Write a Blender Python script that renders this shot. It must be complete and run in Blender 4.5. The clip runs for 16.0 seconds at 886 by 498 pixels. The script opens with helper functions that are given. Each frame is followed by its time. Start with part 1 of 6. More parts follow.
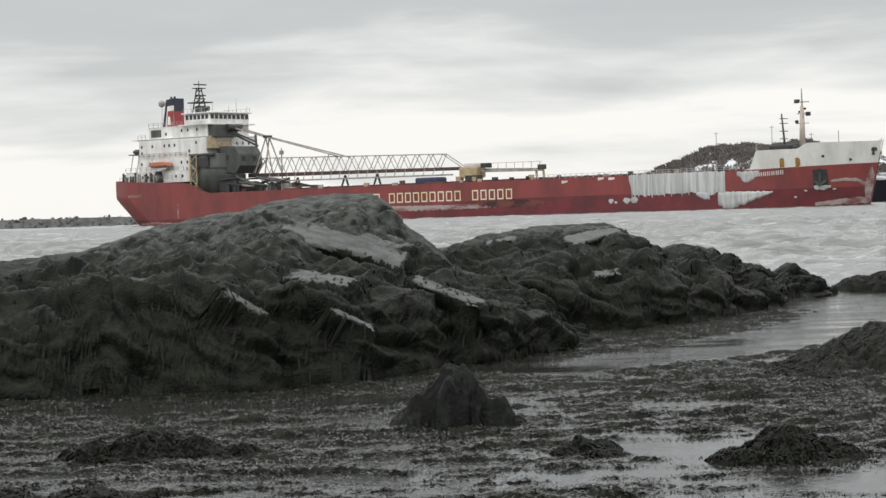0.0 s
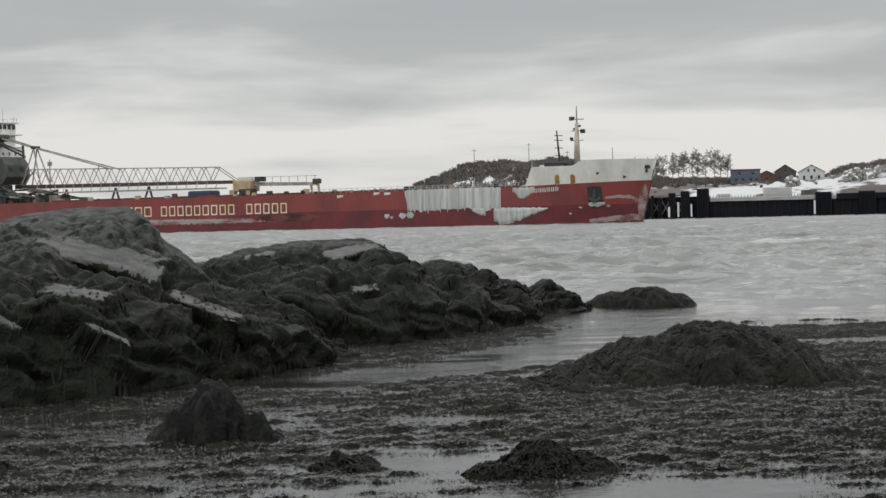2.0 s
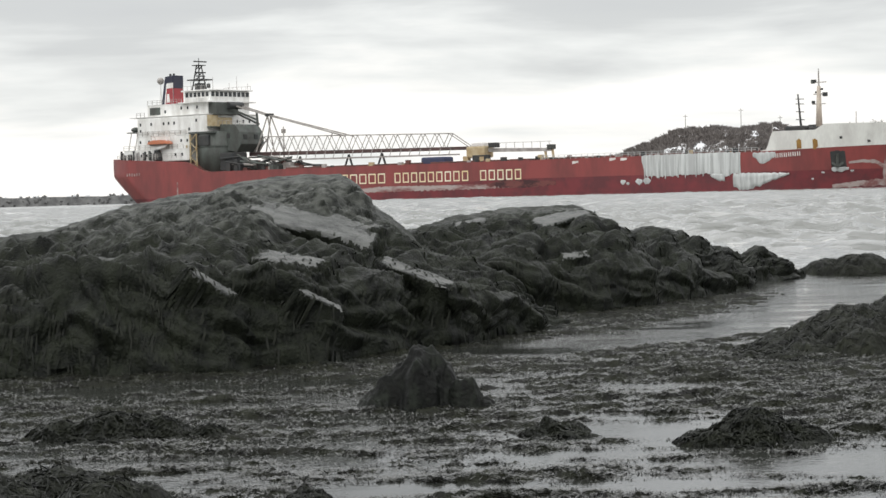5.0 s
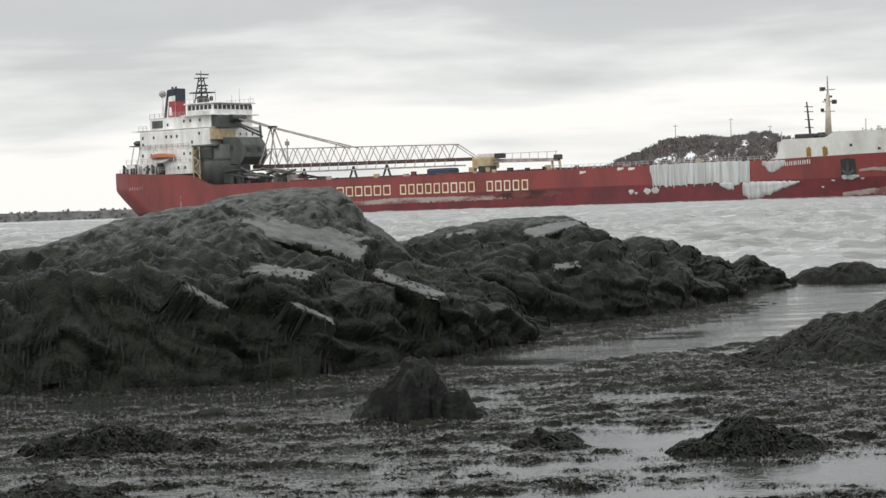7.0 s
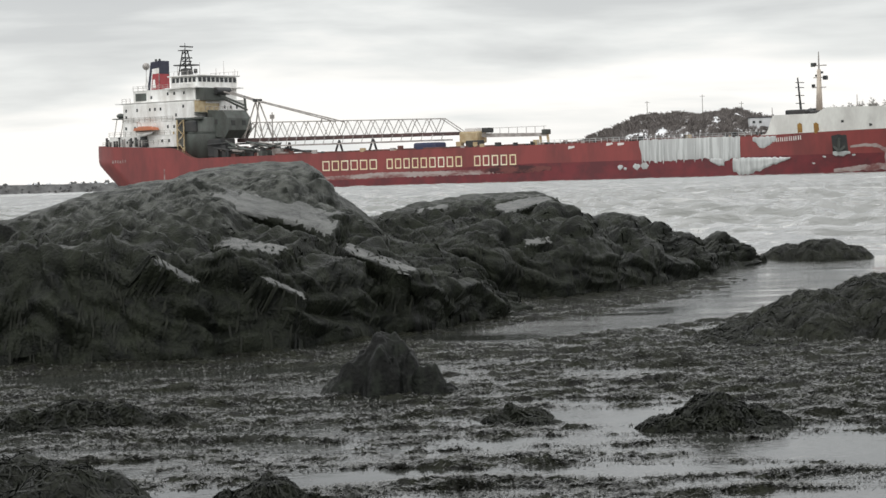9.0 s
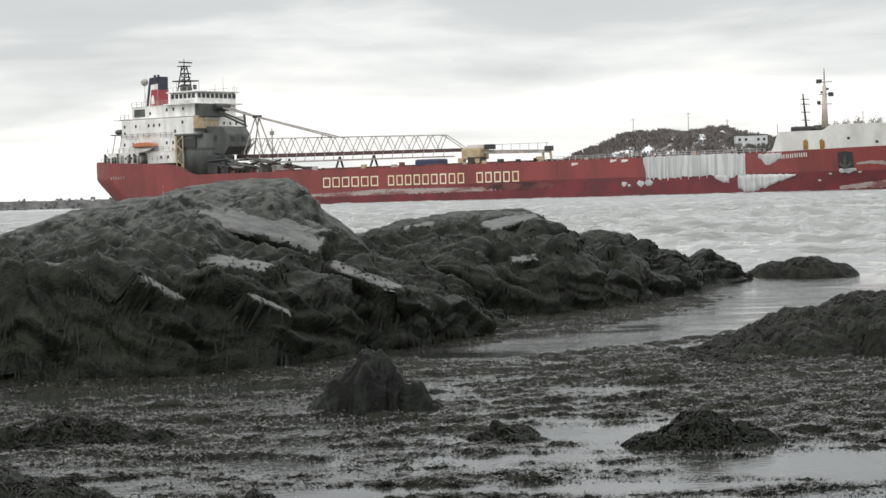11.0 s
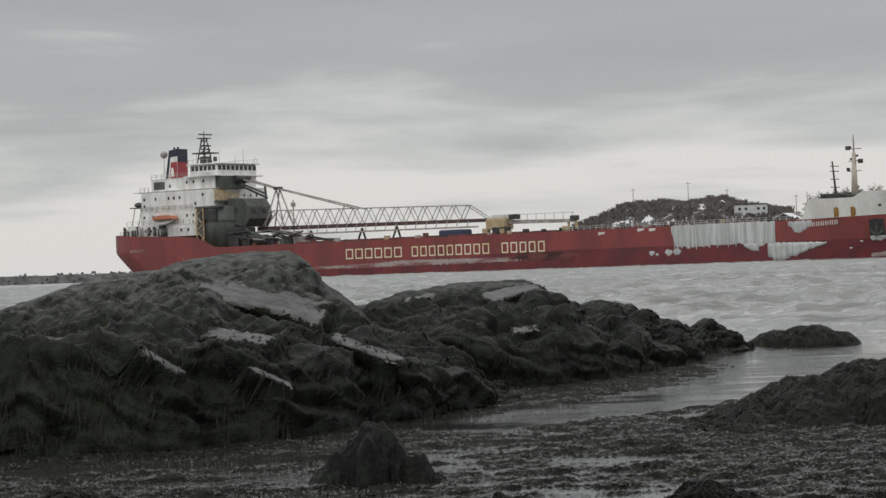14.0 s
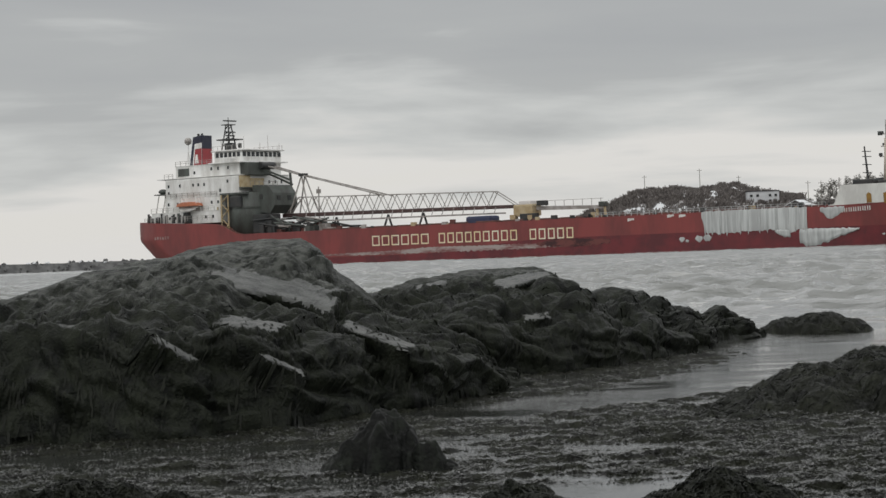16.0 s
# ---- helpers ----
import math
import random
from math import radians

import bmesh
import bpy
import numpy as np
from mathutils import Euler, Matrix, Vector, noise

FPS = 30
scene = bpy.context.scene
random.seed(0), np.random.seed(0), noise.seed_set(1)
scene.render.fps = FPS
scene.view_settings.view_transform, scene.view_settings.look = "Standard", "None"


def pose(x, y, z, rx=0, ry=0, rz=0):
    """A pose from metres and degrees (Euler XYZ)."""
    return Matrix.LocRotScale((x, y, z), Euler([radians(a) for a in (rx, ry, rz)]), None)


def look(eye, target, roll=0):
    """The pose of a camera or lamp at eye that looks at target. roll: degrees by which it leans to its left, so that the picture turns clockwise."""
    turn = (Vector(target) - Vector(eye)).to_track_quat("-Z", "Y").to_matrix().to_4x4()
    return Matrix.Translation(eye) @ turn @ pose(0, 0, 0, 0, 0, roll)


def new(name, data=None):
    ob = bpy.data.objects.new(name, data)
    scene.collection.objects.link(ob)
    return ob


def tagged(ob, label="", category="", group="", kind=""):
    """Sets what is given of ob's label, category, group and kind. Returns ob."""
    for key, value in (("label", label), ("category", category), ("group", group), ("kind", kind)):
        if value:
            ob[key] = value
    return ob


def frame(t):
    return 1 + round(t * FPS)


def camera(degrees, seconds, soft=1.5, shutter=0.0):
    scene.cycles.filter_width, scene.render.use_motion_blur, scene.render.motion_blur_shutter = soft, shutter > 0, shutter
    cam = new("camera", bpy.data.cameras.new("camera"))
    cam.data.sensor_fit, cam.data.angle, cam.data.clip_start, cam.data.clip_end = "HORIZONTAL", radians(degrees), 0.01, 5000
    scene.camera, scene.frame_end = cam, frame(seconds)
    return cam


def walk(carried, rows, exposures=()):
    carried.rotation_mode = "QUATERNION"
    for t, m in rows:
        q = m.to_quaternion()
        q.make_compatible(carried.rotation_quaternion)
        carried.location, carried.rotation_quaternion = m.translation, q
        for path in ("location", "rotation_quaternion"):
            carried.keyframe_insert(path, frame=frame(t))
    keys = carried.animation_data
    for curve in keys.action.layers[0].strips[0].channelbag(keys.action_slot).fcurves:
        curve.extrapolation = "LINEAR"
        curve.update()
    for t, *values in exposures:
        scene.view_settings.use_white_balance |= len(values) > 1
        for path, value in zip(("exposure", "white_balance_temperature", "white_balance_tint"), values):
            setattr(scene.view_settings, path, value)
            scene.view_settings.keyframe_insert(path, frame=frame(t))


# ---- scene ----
# ---- camera: hand-held on the shore, turning on the spot ----
cam = camera(24.0, 16.0, soft=1.5)
walk(cam, [
    (0, pose(0, 0, 1.4, 88.971, 1.744, -0.031)),
    (0.5, pose(0, 0, 1.4, 89.198, 1.770, 0.257)),
    (1, pose(0, 0, 1.4, 89.258, 1.962, -1.595)),
    (1.5, pose(0, 0, 1.4, 89.663, 1.360, -4.715)),
    (2, pose(0, 0, 1.4, 89.210, 1.301, -6.652)),
    (2.5, pose(0, 0, 1.4, 88.285, 1.245, -4.225)),
    (3, pose(0, 0, 1.4, 87.267, 1.302, -2.569)),
    (3.5, pose(0, 0, 1.4, 86.450, 1.467, -2.690)),
    (4, pose(0, 0, 1.4, 88.541, 1.902, 0.027)),
    (4.5, pose(0, 0, 1.4, 88.371, 1.627, 0.095)),
    (5, pose(0, 0, 1.4, 88.433, 1.445, -0.877)),
    (5.2, pose(0, 0, 1.4, 88.522, 1.459, -1.139)),
    (7.3, pose(0, 0, 1.4, 88.750, 1.982, -1.067)),
    (7.5, pose(0, 0, 1.4, 88.517, 1.971, -1.004)),
    (8, pose(0, 0, 1.4, 87.819, 1.810, -1.066)),
    (8.5, pose(0, 0, 1.4, 87.938, 1.725, -1.624)),
    (11, pose(0, 0, 1.4, 88.502, 1.572, -2.293)),
    (11.5, pose(0, 0, 1.4, 90.325, 1.854, -2.658)),
    (12, pose(0, 0, 1.4, 90.693, 2.058, -2.177)),
    (12.5, pose(0, 0, 1.4, 91.129, 2.157, -1.740)),
    (13, pose(0, 0, 1.4, 91.091, 2.088, -1.759)),
    (13.5, pose(0, 0, 1.4, 90.624, 2.085, -2.067)),
    (14, pose(0, 0, 1.4, 90.469, 2.014, -2.273)),
    (14.5, pose(0, 0, 1.4, 90.674, 2.056, -2.305)),
    (15, pose(0, 0, 1.4, 90.647, 1.925, -2.317)),
    (15.5, pose(0, 0, 1.4, 90.788, 2.012, -2.267)),
    (16, pose(0, 0, 1.4, 90.130, 2.087, -1.958)),
], exposures=[(0, 0.0), (1.0, 0.0), (1.5, -0.1), (2.0, -0.35), (2.5, -0.2), (3.0, 0.2), (3.5, 0.5), (4.0, 0.5), (4.5, 0.2), (5.2, 0.2),
                (7.3, 0.05), (8.7, 0.1), (10.8, 0.22), (11.1, 0.18), (11.5, 0.08), (12.0, -0.28), (12.5, -0.5), (14.0, -0.48), (16.0, -0.46)])

# ---- world: overcast winter sky, brightest low over the sea ----
SUN_AZ, SUN_EL = 205.0, 48.0
world = bpy.data.worlds.new("overcast_sky")
scene.world = world
world.use_nodes = True
wn, wl = world.node_tree.nodes, world.node_tree.links
wn.clear()


def wnode(kind, **values):
    n = wn.new(kind)
    for k, v in values.items():
        n.inputs[k].default_value = v
    return n


sky = wn.new("ShaderNodeTexSky")
sky.sky_type, sky.sun_disc = "NISHITA", False
sky.sun_elevation, sky.sun_rotation = radians(SUN_EL), radians(SUN_AZ)
sky_dim = wnode("ShaderNodeVectorMath")
sky_dim.operation = "SCALE"
sky_dim.inputs["Scale"].default_value = 0.08
wl.new(sky.outputs[0], sky_dim.inputs[0])
coord = wn.new("ShaderNodeTexCoord")
split = wn.new("ShaderNodeSeparateXYZ")
wl.new(coord.outputs["Generated"], split.inputs[0])
bend = wnode("ShaderNodeMapping")
bend.inputs["Scale"].default_value = (2.6, 2.6, 17.0)
wl.new(coord.outputs["Generated"], bend.inputs[0])
clouds = wnode("ShaderNodeTexNoise", Scale=2.0, Detail=6.0, Roughness=0.5, Distortion=0.25)
wl.new(bend.outputs[0], clouds.inputs["Vector"])
wob = wn.new("ShaderNodeMath")
wob.operation = "MULTIPLY_ADD"
wob.inputs[1].default_value, wob.inputs[2].default_value = 0.24, -0.123
wl.new(clouds.outputs[0], wob.inputs[0])
height = wn.new("ShaderNodeMath")
height.operation = "ADD"
wl.new(split.outputs[2], height.inputs[0])
wl.new(wob.outputs[0], height.inputs[1])
layers = wn.new("ShaderNodeValToRGB")
ramp = layers.color_ramp
ramp.elements[0].position, ramp.elements[0].color = 0.0, (0.90, 0.88, 0.84, 1)
ramp.elements[1].position, ramp.elements[1].color = 1.0, (1.30, 1.31, 1.32, 1)
for p, c in ((0.025, (0.90, 0.88, 0.85)), (0.055, (0.70, 0.71, 0.70)), (0.085, (0.54, 0.55, 0.55)), (0.148, (0.49, 0.50, 0.51)), (0.185, (0.92, 0.93, 0.94)), (0.30, (1.12, 1.13, 1.13)), (0.6, (1.25, 1.26, 1.26))):
    e = ramp.elements.new(p)
    e.color = (*c, 1)
wl.new(height.outputs[0], layers.inputs[0])
sky_mix = wn.new("ShaderNodeMix")
sky_mix.data_type = "RGBA"
sky_mix.inputs[0].default_value = 0.94
wl.new(sky_dim.outputs[0], sky_mix.inputs[6])
wl.new(layers.outputs[0], sky_mix.inputs[7])
backing = wnode("ShaderNodeBackground", Strength=1.12)
wout = wn.new("ShaderNodeOutputWorld")
wl.new(sky_mix.outputs[2], backing.inputs[0])
wl.new(backing.outputs[0], wout.inputs[0])

sun = new("sun", bpy.data.lights.new("sun", "SUN"))
sun.data.energy, sun.data.angle, sun.data.color = 0.6, radians(30), (1.0, 0.96, 0.9)
sun_way = Vector((math.sin(radians(SUN_AZ)) * math.cos(radians(SUN_EL)), math.cos(radians(SUN_AZ)) * math.cos(radians(SUN_EL)), math.sin(radians(SUN_EL))))
sun.matrix_world = look(sun_way * 50, (0, 0, 0))

# ---- materials ----
def mat(name, col, col2=None, rough=0.6, rough2=None, metal=0.0, scale=4.0, stretch=(1, 1, 1), bump=0.0, bump_scale=None, spread=(0.35, 0.65), spec=0.5, coat=0.0, space="Object", rand=0.0):
    """A surface with two colours that mingle at two scales, a changing roughness and a fine relief."""
    m = bpy.data.materials.new(name)
    m.use_nodes = True
    n, l = m.node_tree.nodes, m.node_tree.links
    b = n["Principled BSDF"]
    tc, mp = n.new("ShaderNodeTexCoord"), n.new("ShaderNodeMapping")
    mp.inputs["Scale"].default_value = stretch
    l.new(tc.outputs[space], mp.inputs[0])
    big, fine = n.new("ShaderNodeTexNoise"), n.new("ShaderNodeTexNoise")
    big.inputs["Scale"].default_value, big.inputs["Detail"].default_value = scale, 6
    fine.inputs["Scale"].default_value, fine.inputs["Detail"].default_value = bump_scale or scale * 9, 4
    for t in (big, fine):
        l.new(mp.outputs[0], t.inputs["Vector"])
    add = n.new("ShaderNodeMath")
    add.operation = "MULTIPLY_ADD"
    add.inputs[1].default_value = 0.35
    l.new(fine.outputs[0], add.inputs[0])
    sub = n.new("ShaderNodeMath")
    sub.operation = "SUBTRACT"
    sub.inputs[1].default_value = 0.175
    l.new(big.outputs[0], sub.inputs[0])
    l.new(sub.outputs[0], add.inputs[2])
    ramp = n.new("ShaderNodeValToRGB")
    ramp.color_ramp.elements[0].position, ramp.color_ramp.elements[1].position = spread
    ramp.color_ramp.elements[0].color = (*col, 1)
    ramp.color_ramp.elements[1].color = (*(col2 or tuple(c * 0.75 for c in col)), 1)
    l.new(add.outputs[0], ramp.inputs[0])
    out = ramp.outputs[0]
    if rand:
        info, hsv = n.new("ShaderNodeObjectInfo"), n.new("ShaderNodeHueSaturation")
        mr = n.new("ShaderNodeMapRange")
        mr.inputs[3].default_value, mr.inputs[4].default_value = 1 - rand, 1 + rand
        l.new(info.outputs["Random"], mr.inputs[0])
        l.new(mr.outputs[0], hsv.inputs["Value"])
        l.new(out, hsv.inputs["Color"])
        out = hsv.outputs[0]
    l.new(out, b.inputs["Base Color"])
    b.inputs["Metallic"].default_value, b.inputs["Specular IOR Level"].default_value, b.inputs["Coat Weight"].default_value = metal, spec, coat
    rr = n.new("ShaderNodeMapRange")
    rr.inputs[3].default_value, rr.inputs[4].default_value = rough, rough2 if rough2 is not None else min(1, rough + 0.15)
    l.new(big.outputs[0], rr.inputs[0])
    l.new(rr.outputs[0], b.inputs["Roughness"])
    if bump:
        bp = n.new("ShaderNodeBump")
        bp.inputs["Strength"].default_value, bp.inputs["Distance"].default_value = 1.0, bump
        l.new(fine.outputs[0], bp.inputs["Height"])
        l.new(bp.outputs[0], b.inputs["Normal"])
    return m


def zone_mat(m, col, col2, level, width, noise_scale, rough, axis=2, amount=0.3, stretch=(1, 1, 1)):
    """Lays a second coat of colour over m where the height passes a ragged level."""
    n, l = m.node_tree.nodes, m.node_tree.links
    b = n["Principled BSDF"]
    tc, sx, mp, nz = n.new("ShaderNodeTexCoord"), n.new("ShaderNodeSeparateXYZ"), n.new("ShaderNodeMapping"), n.new("ShaderNodeTexNoise")
    mp.inputs["Scale"].default_value = stretch
    l.new(tc.outputs["Object"], sx.inputs[0])
    l.new(tc.outputs["Object"], mp.inputs[0])
    l.new(mp.outputs[0], nz.inputs["Vector"])
    nz.inputs["Scale"].default_value, nz.inputs["Detail"].default_value = noise_scale, 7
    ad = n.new("ShaderNodeMath")
    ad.operation = "MULTIPLY_ADD"
    ad.inputs[1].default_value = amount
    l.new(nz.outputs[0], ad.inputs[0])
    l.new(sx.outputs[axis], ad.inputs[2])
    mr = n.new("ShaderNodeMapRange")
    mr.inputs[1].default_value, mr.inputs[2].default_value = level + amount * 0.5 - width, level + amount * 0.5 + width
    l.new(ad.outputs[0], mr.inputs[0])
    mottle, mix0, mix = n.new("ShaderNodeTexNoise"), n.new("ShaderNodeMix"), n.new("ShaderNodeMix")
    mottle.inputs["Scale"].default_value, mottle.inputs["Detail"].default_value = noise_scale * 0.9, 10
    l.new(tc.outputs["Object"], mottle.inputs["Vector"])
    mix0.data_type = mix.data_type = "RGBA"
    sharp = n.new("ShaderNodeMapRange")
    sharp.inputs[1].default_value, sharp.inputs[2].default_value = 0.40, 0.62
    mix0.inputs[6].default_value, mix0.inputs[7].default_value = (*col, 1), (*col2, 1)
    l.new(mottle.outputs[0], sharp.inputs[0])
    l.new(sharp.outputs[0], mix0.inputs[0])
    old = b.inputs["Base Color"].links[0].from_socket
    l.new(mr.outputs[0], mix.inputs[0])
    l.new(old, mix.inputs[6])
    l.new(mix0.outputs[2], mix.inputs[7])
    l.new(mix.outputs[2], b.inputs["Base Color"])
    oldr = b.inputs["Roughness"].links[0].from_socket
    mixr = n.new("ShaderNodeMix")
    l.new(mr.outputs[0], mixr.inputs[0])
    l.new(oldr, mixr.inputs[2])
    mixr.inputs[3].default_value = rough
    l.new(mixr.outputs[0], b.inputs["Roughness"])
    return m


M_ROCK = mat("weedy_rock", (0.003, 0.004, 0.0028), (0.017, 0.020, 0.013), 0.40, 0.70, scale=5.0, bump=0.018, bump_scale=42, spec=0.13)
zone_mat(M_ROCK, (0.010, 0.012, 0.009), (0.080, 0.084, 0.075), 1.13, 0.10, 8.0, 0.5, amount=0.8)
M_SMALL = mat("wet_dark_rock", (0.004, 0.0045, 0.0033), (0.019, 0.021, 0.014), 0.42, 0.7, scale=5.0, bump=0.014, bump_scale=45, spec=0.12)
M_BOULDER = mat("black_wet_boulder", (0.0025, 0.003, 0.0024), (0.015, 0.018, 0.0135), 0.40, 0.7, scale=6.0, bump=0.012, bump_scale=34, spread=(0.48, 0.70), spec=0.11)
M_RUB = mat("dark_rubbed_paint", (0.05, 0.016, 0.017), (0.16, 0.05, 0.045), 0.6, 0.8, scale=0.5, stretch=(0.4, 1, 1), spread=(0.45, 0.6))
M_SLAB = mat("wet_bare_slab", (0.014, 0.016, 0.014), (0.090, 0.093, 0.087), 0.28, 0.65, scale=5.0, stretch=(1, 2.2, 1), bump=0.006, bump_scale=30, spread=(0.34, 0.58), spec=0.35)
M_FLAT = mat("weed_strewn_mud", (0.006, 0.006, 0.005), (0.020, 0.022, 0.014), 0.6, 0.85, scale=5.0, bump=0.022, bump_scale=60, spec=0.08)
M_FROND = mat("rockweed", (0.0035, 0.0045, 0.003), (0.012, 0.014, 0.0085), 0.38, 0.65, scale=9.0, spec=0.13)
M_FROND_PALE = mat("rockweed_on_flat", (0.006, 0.0065, 0.005), (0.028, 0.030, 0.020), 0.13, 0.45, scale=4.0, spec=0.65)
M_RED = mat("red_hull_paint", (0.25, 0.052, 0.048), (0.165, 0.042, 0.040), 0.45, 0.65, scale=0.16, stretch=(1, 1, 0.3), bump=0.012, bump_scale=1.1, spread=(0.38, 0.66))
M_RED_LOW = mat("antifouling_paint", (0.17, 0.026, 0.031), (0.105, 0.024, 0.028), 0.5, 0.7, scale=0.2, bump=0.01, bump_scale=0.8)
M_WHITE = mat("white_ship_paint", (0.84, 0.84, 0.82), (0.62, 0.61, 0.58), 0.45, 0.6, scale=0.5, stretch=(1, 1, 0.3))
M_BOW_WHITE = mat("stained_white_paint", (0.74, 0.74, 0.70), (0.58, 0.57, 0.54), 0.5, 0.7, scale=0.25, stretch=(1, 1, 0.4))
M_GREY = mat("grey_machinery_paint", (0.085, 0.098, 0.088), (0.05, 0.052, 0.046), 0.5, 0.7, scale=0.4, stretch=(1, 1, 0.4))
M_DARK = mat("dark_steel", (0.022, 0.025, 0.026), (0.045, 0.044, 0.042), 0.5, 0.7, scale=0.5)
M_DECK = mat("brown_red_deck_paint", (0.14, 0.05, 0.04), (0.09, 0.045, 0.038), 0.6, 0.8, scale=0.3)
M_TRUSS = mat("pale_grey_steel", (0.42, 0.40, 0.38), (0.24, 0.22, 0.20), 0.5, 0.7, scale=0.6)
M_YELLOW = mat("yellow_paint", (0.50, 0.42, 0.27), (0.38, 0.28, 0.15), 0.5, 0.7, scale=0.8)
M_LETTER = mat("weathered_yellow_lettering", (0.82, 0.77, 0.62), (0.74, 0.60, 0.34), 0.5, 0.7, scale=0.16)
M_LETTER_WHITE = mat("white_lettering", (0.74, 0.72, 0.70), (0.58, 0.55, 0.52), 0.5, 0.7, scale=0.5)
M_ORANGE = mat("orange_lifeboat", (0.52, 0.17, 0.08), (0.42, 0.16, 0.09), 0.4, 0.5, scale=1.0)
M_NAVY = mat("navy_funnel_paint", (0.018, 0.02, 0.04), (0.03, 0.032, 0.05), 0.45, 0.6, scale=0.8)
M_FUNNEL_RED = mat("funnel_red", (0.33, 0.04, 0.048), (0.26, 0.04, 0.045), 0.45, 0.6, scale=0.8)
M_ICE = mat("hull_ice", (0.56, 0.58, 0.57), (0.36, 0.37, 0.365), 0.25, 0.6, scale=0.5, stretch=(2.2, 1, 0.35), bump=0.05, bump_scale=1.6)
M_ICE_SHEET = mat("grey_sheet_ice", (0.58, 0.60, 0.59), (0.42, 0.43, 0.425), 0.3, 0.6, scale=1.1, stretch=(1.6, 1, 0.07), bump=0.04, bump_scale=3.0, spread=(0.40, 0.56))
M_SCRAPE = mat("scraped_pale_paint", (0.38, 0.32, 0.30), (0.20, 0.085, 0.08), 0.55, 0.8, scale=0.35, stretch=(0.35, 1, 1.4), spread=(0.42, 0.6))
M_RUST = mat("rust_streak", (0.34, 0.20, 0.05), (0.24, 0.12, 0.04), 0.8, 0.95, scale=1.5)
M_GLASS = mat("dark_window_glass", (0.015, 0.018, 0.02), (0.03, 0.034, 0.036), 0.08, 0.15, scale=1.0)
M_TARP = mat("blue_tarpaulin", (0.03, 0.04, 0.09), (0.045, 0.05, 0.09), 0.6, 0.8, scale=0.8)
M_SNOW = mat("old_snow", (0.74, 0.75, 0.76), (0.60, 0.62, 0.63), 0.7, 0.9, scale=0.06, bump=0.2, bump_scale=0.5)
M_STONE = mat("breakwater_stone", (0.05, 0.05, 0.05), (0.11, 0.11, 0.108), 0.8, 0.95, scale=0.4, rand=0.3)
M_HILL = mat("hill_ground", (0.115, 0.10, 0.092), (0.62, 0.63, 0.64), 0.85, 0.95, scale=0.022, spread=(0.48, 0.54))
M_SHRUB = mat("bare_shrubs", (0.105, 0.093, 0.087), (0.15, 0.134, 0.125), 0.9, 1.0, scale=0.2)
M_BARK = mat("bare_bark", (0.20, 0.19, 0.17), (0.27, 0.26, 0.235), 0.85, 0.95, scale=0.5)
M_PIER = mat("steel_sheet_piling", (0.006, 0.007, 0.011), (0.012, 0.012, 0.016), 0.7, 0.85, scale=0.12, stretch=(1, 1, 0.3), spec=0.2)
M_CONC = mat("weathered_concrete", (0.30, 0.30, 0.29), (0.42, 0.42, 0.41), 0.8, 0.9, scale=0.2)
M_SIDE_W = mat("white_siding", (0.62, 0.63, 0.64), (0.52, 0.53, 0.54), 0.7, 0.8, scale=0.3)
M_SIDE_B = mat("blue_siding", (0.10, 0.12, 0.17), (0.075, 0.09, 0.14), 0.7, 0.8, scale=0.3)
M_SIDE_G = mat("grey_brown_siding", (0.06, 0.055, 0.055), (0.09, 0.08, 0.078), 0.7, 0.85, scale=0.3)
M_ROOF = mat("dark_shingles", (0.035, 0.035, 0.038), (0.06, 0.058, 0.06), 0.8, 0.9, scale=0.4)

# water: dark body, clear gloss, ripples that follow the wind
M_WATER = bpy.data.materials.new("sea_water")
M_WATER.use_nodes = True
_n, _l = M_WATER.node_tree.nodes, M_WATER.node_tree.links
_b = _n["Principled BSDF"]
_b.inputs["Base Color"].default_value = (0.20, 0.205, 0.19, 1)
_b.inputs["Roughness"].default_value, _b.inputs["IOR"].default_value = 0.05, 1.333
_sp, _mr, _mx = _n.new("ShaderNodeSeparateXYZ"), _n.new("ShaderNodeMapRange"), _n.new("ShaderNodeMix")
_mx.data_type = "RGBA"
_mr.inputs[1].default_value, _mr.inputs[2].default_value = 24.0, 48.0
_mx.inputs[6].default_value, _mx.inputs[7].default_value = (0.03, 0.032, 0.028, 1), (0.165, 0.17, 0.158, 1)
_tc, _mp, _nz, _bp = _n.new("ShaderNodeTexCoord"), _n.new("ShaderNodeMapping"), _n.new("ShaderNodeTexNoise"), _n.new("ShaderNodeBump")
_mp.inputs["Scale"].default_value = (1.0, 1.6, 1.0)
_nz.inputs["Scale"].default_value, _nz.inputs["Detail"].default_value = 14.0, 4
_bp.inputs["Strength"].default_value = 0.7
_calm = _n.new("ShaderNodeMapRange")
_calm.inputs[1].default_value, _calm.inputs[2].default_value, _calm.inputs[3].default_value, _calm.inputs[4].default_value = 12.0, 19.0, 0.0030, 0.0125
_l.new(_sp.outputs[1], _calm.inputs[0])
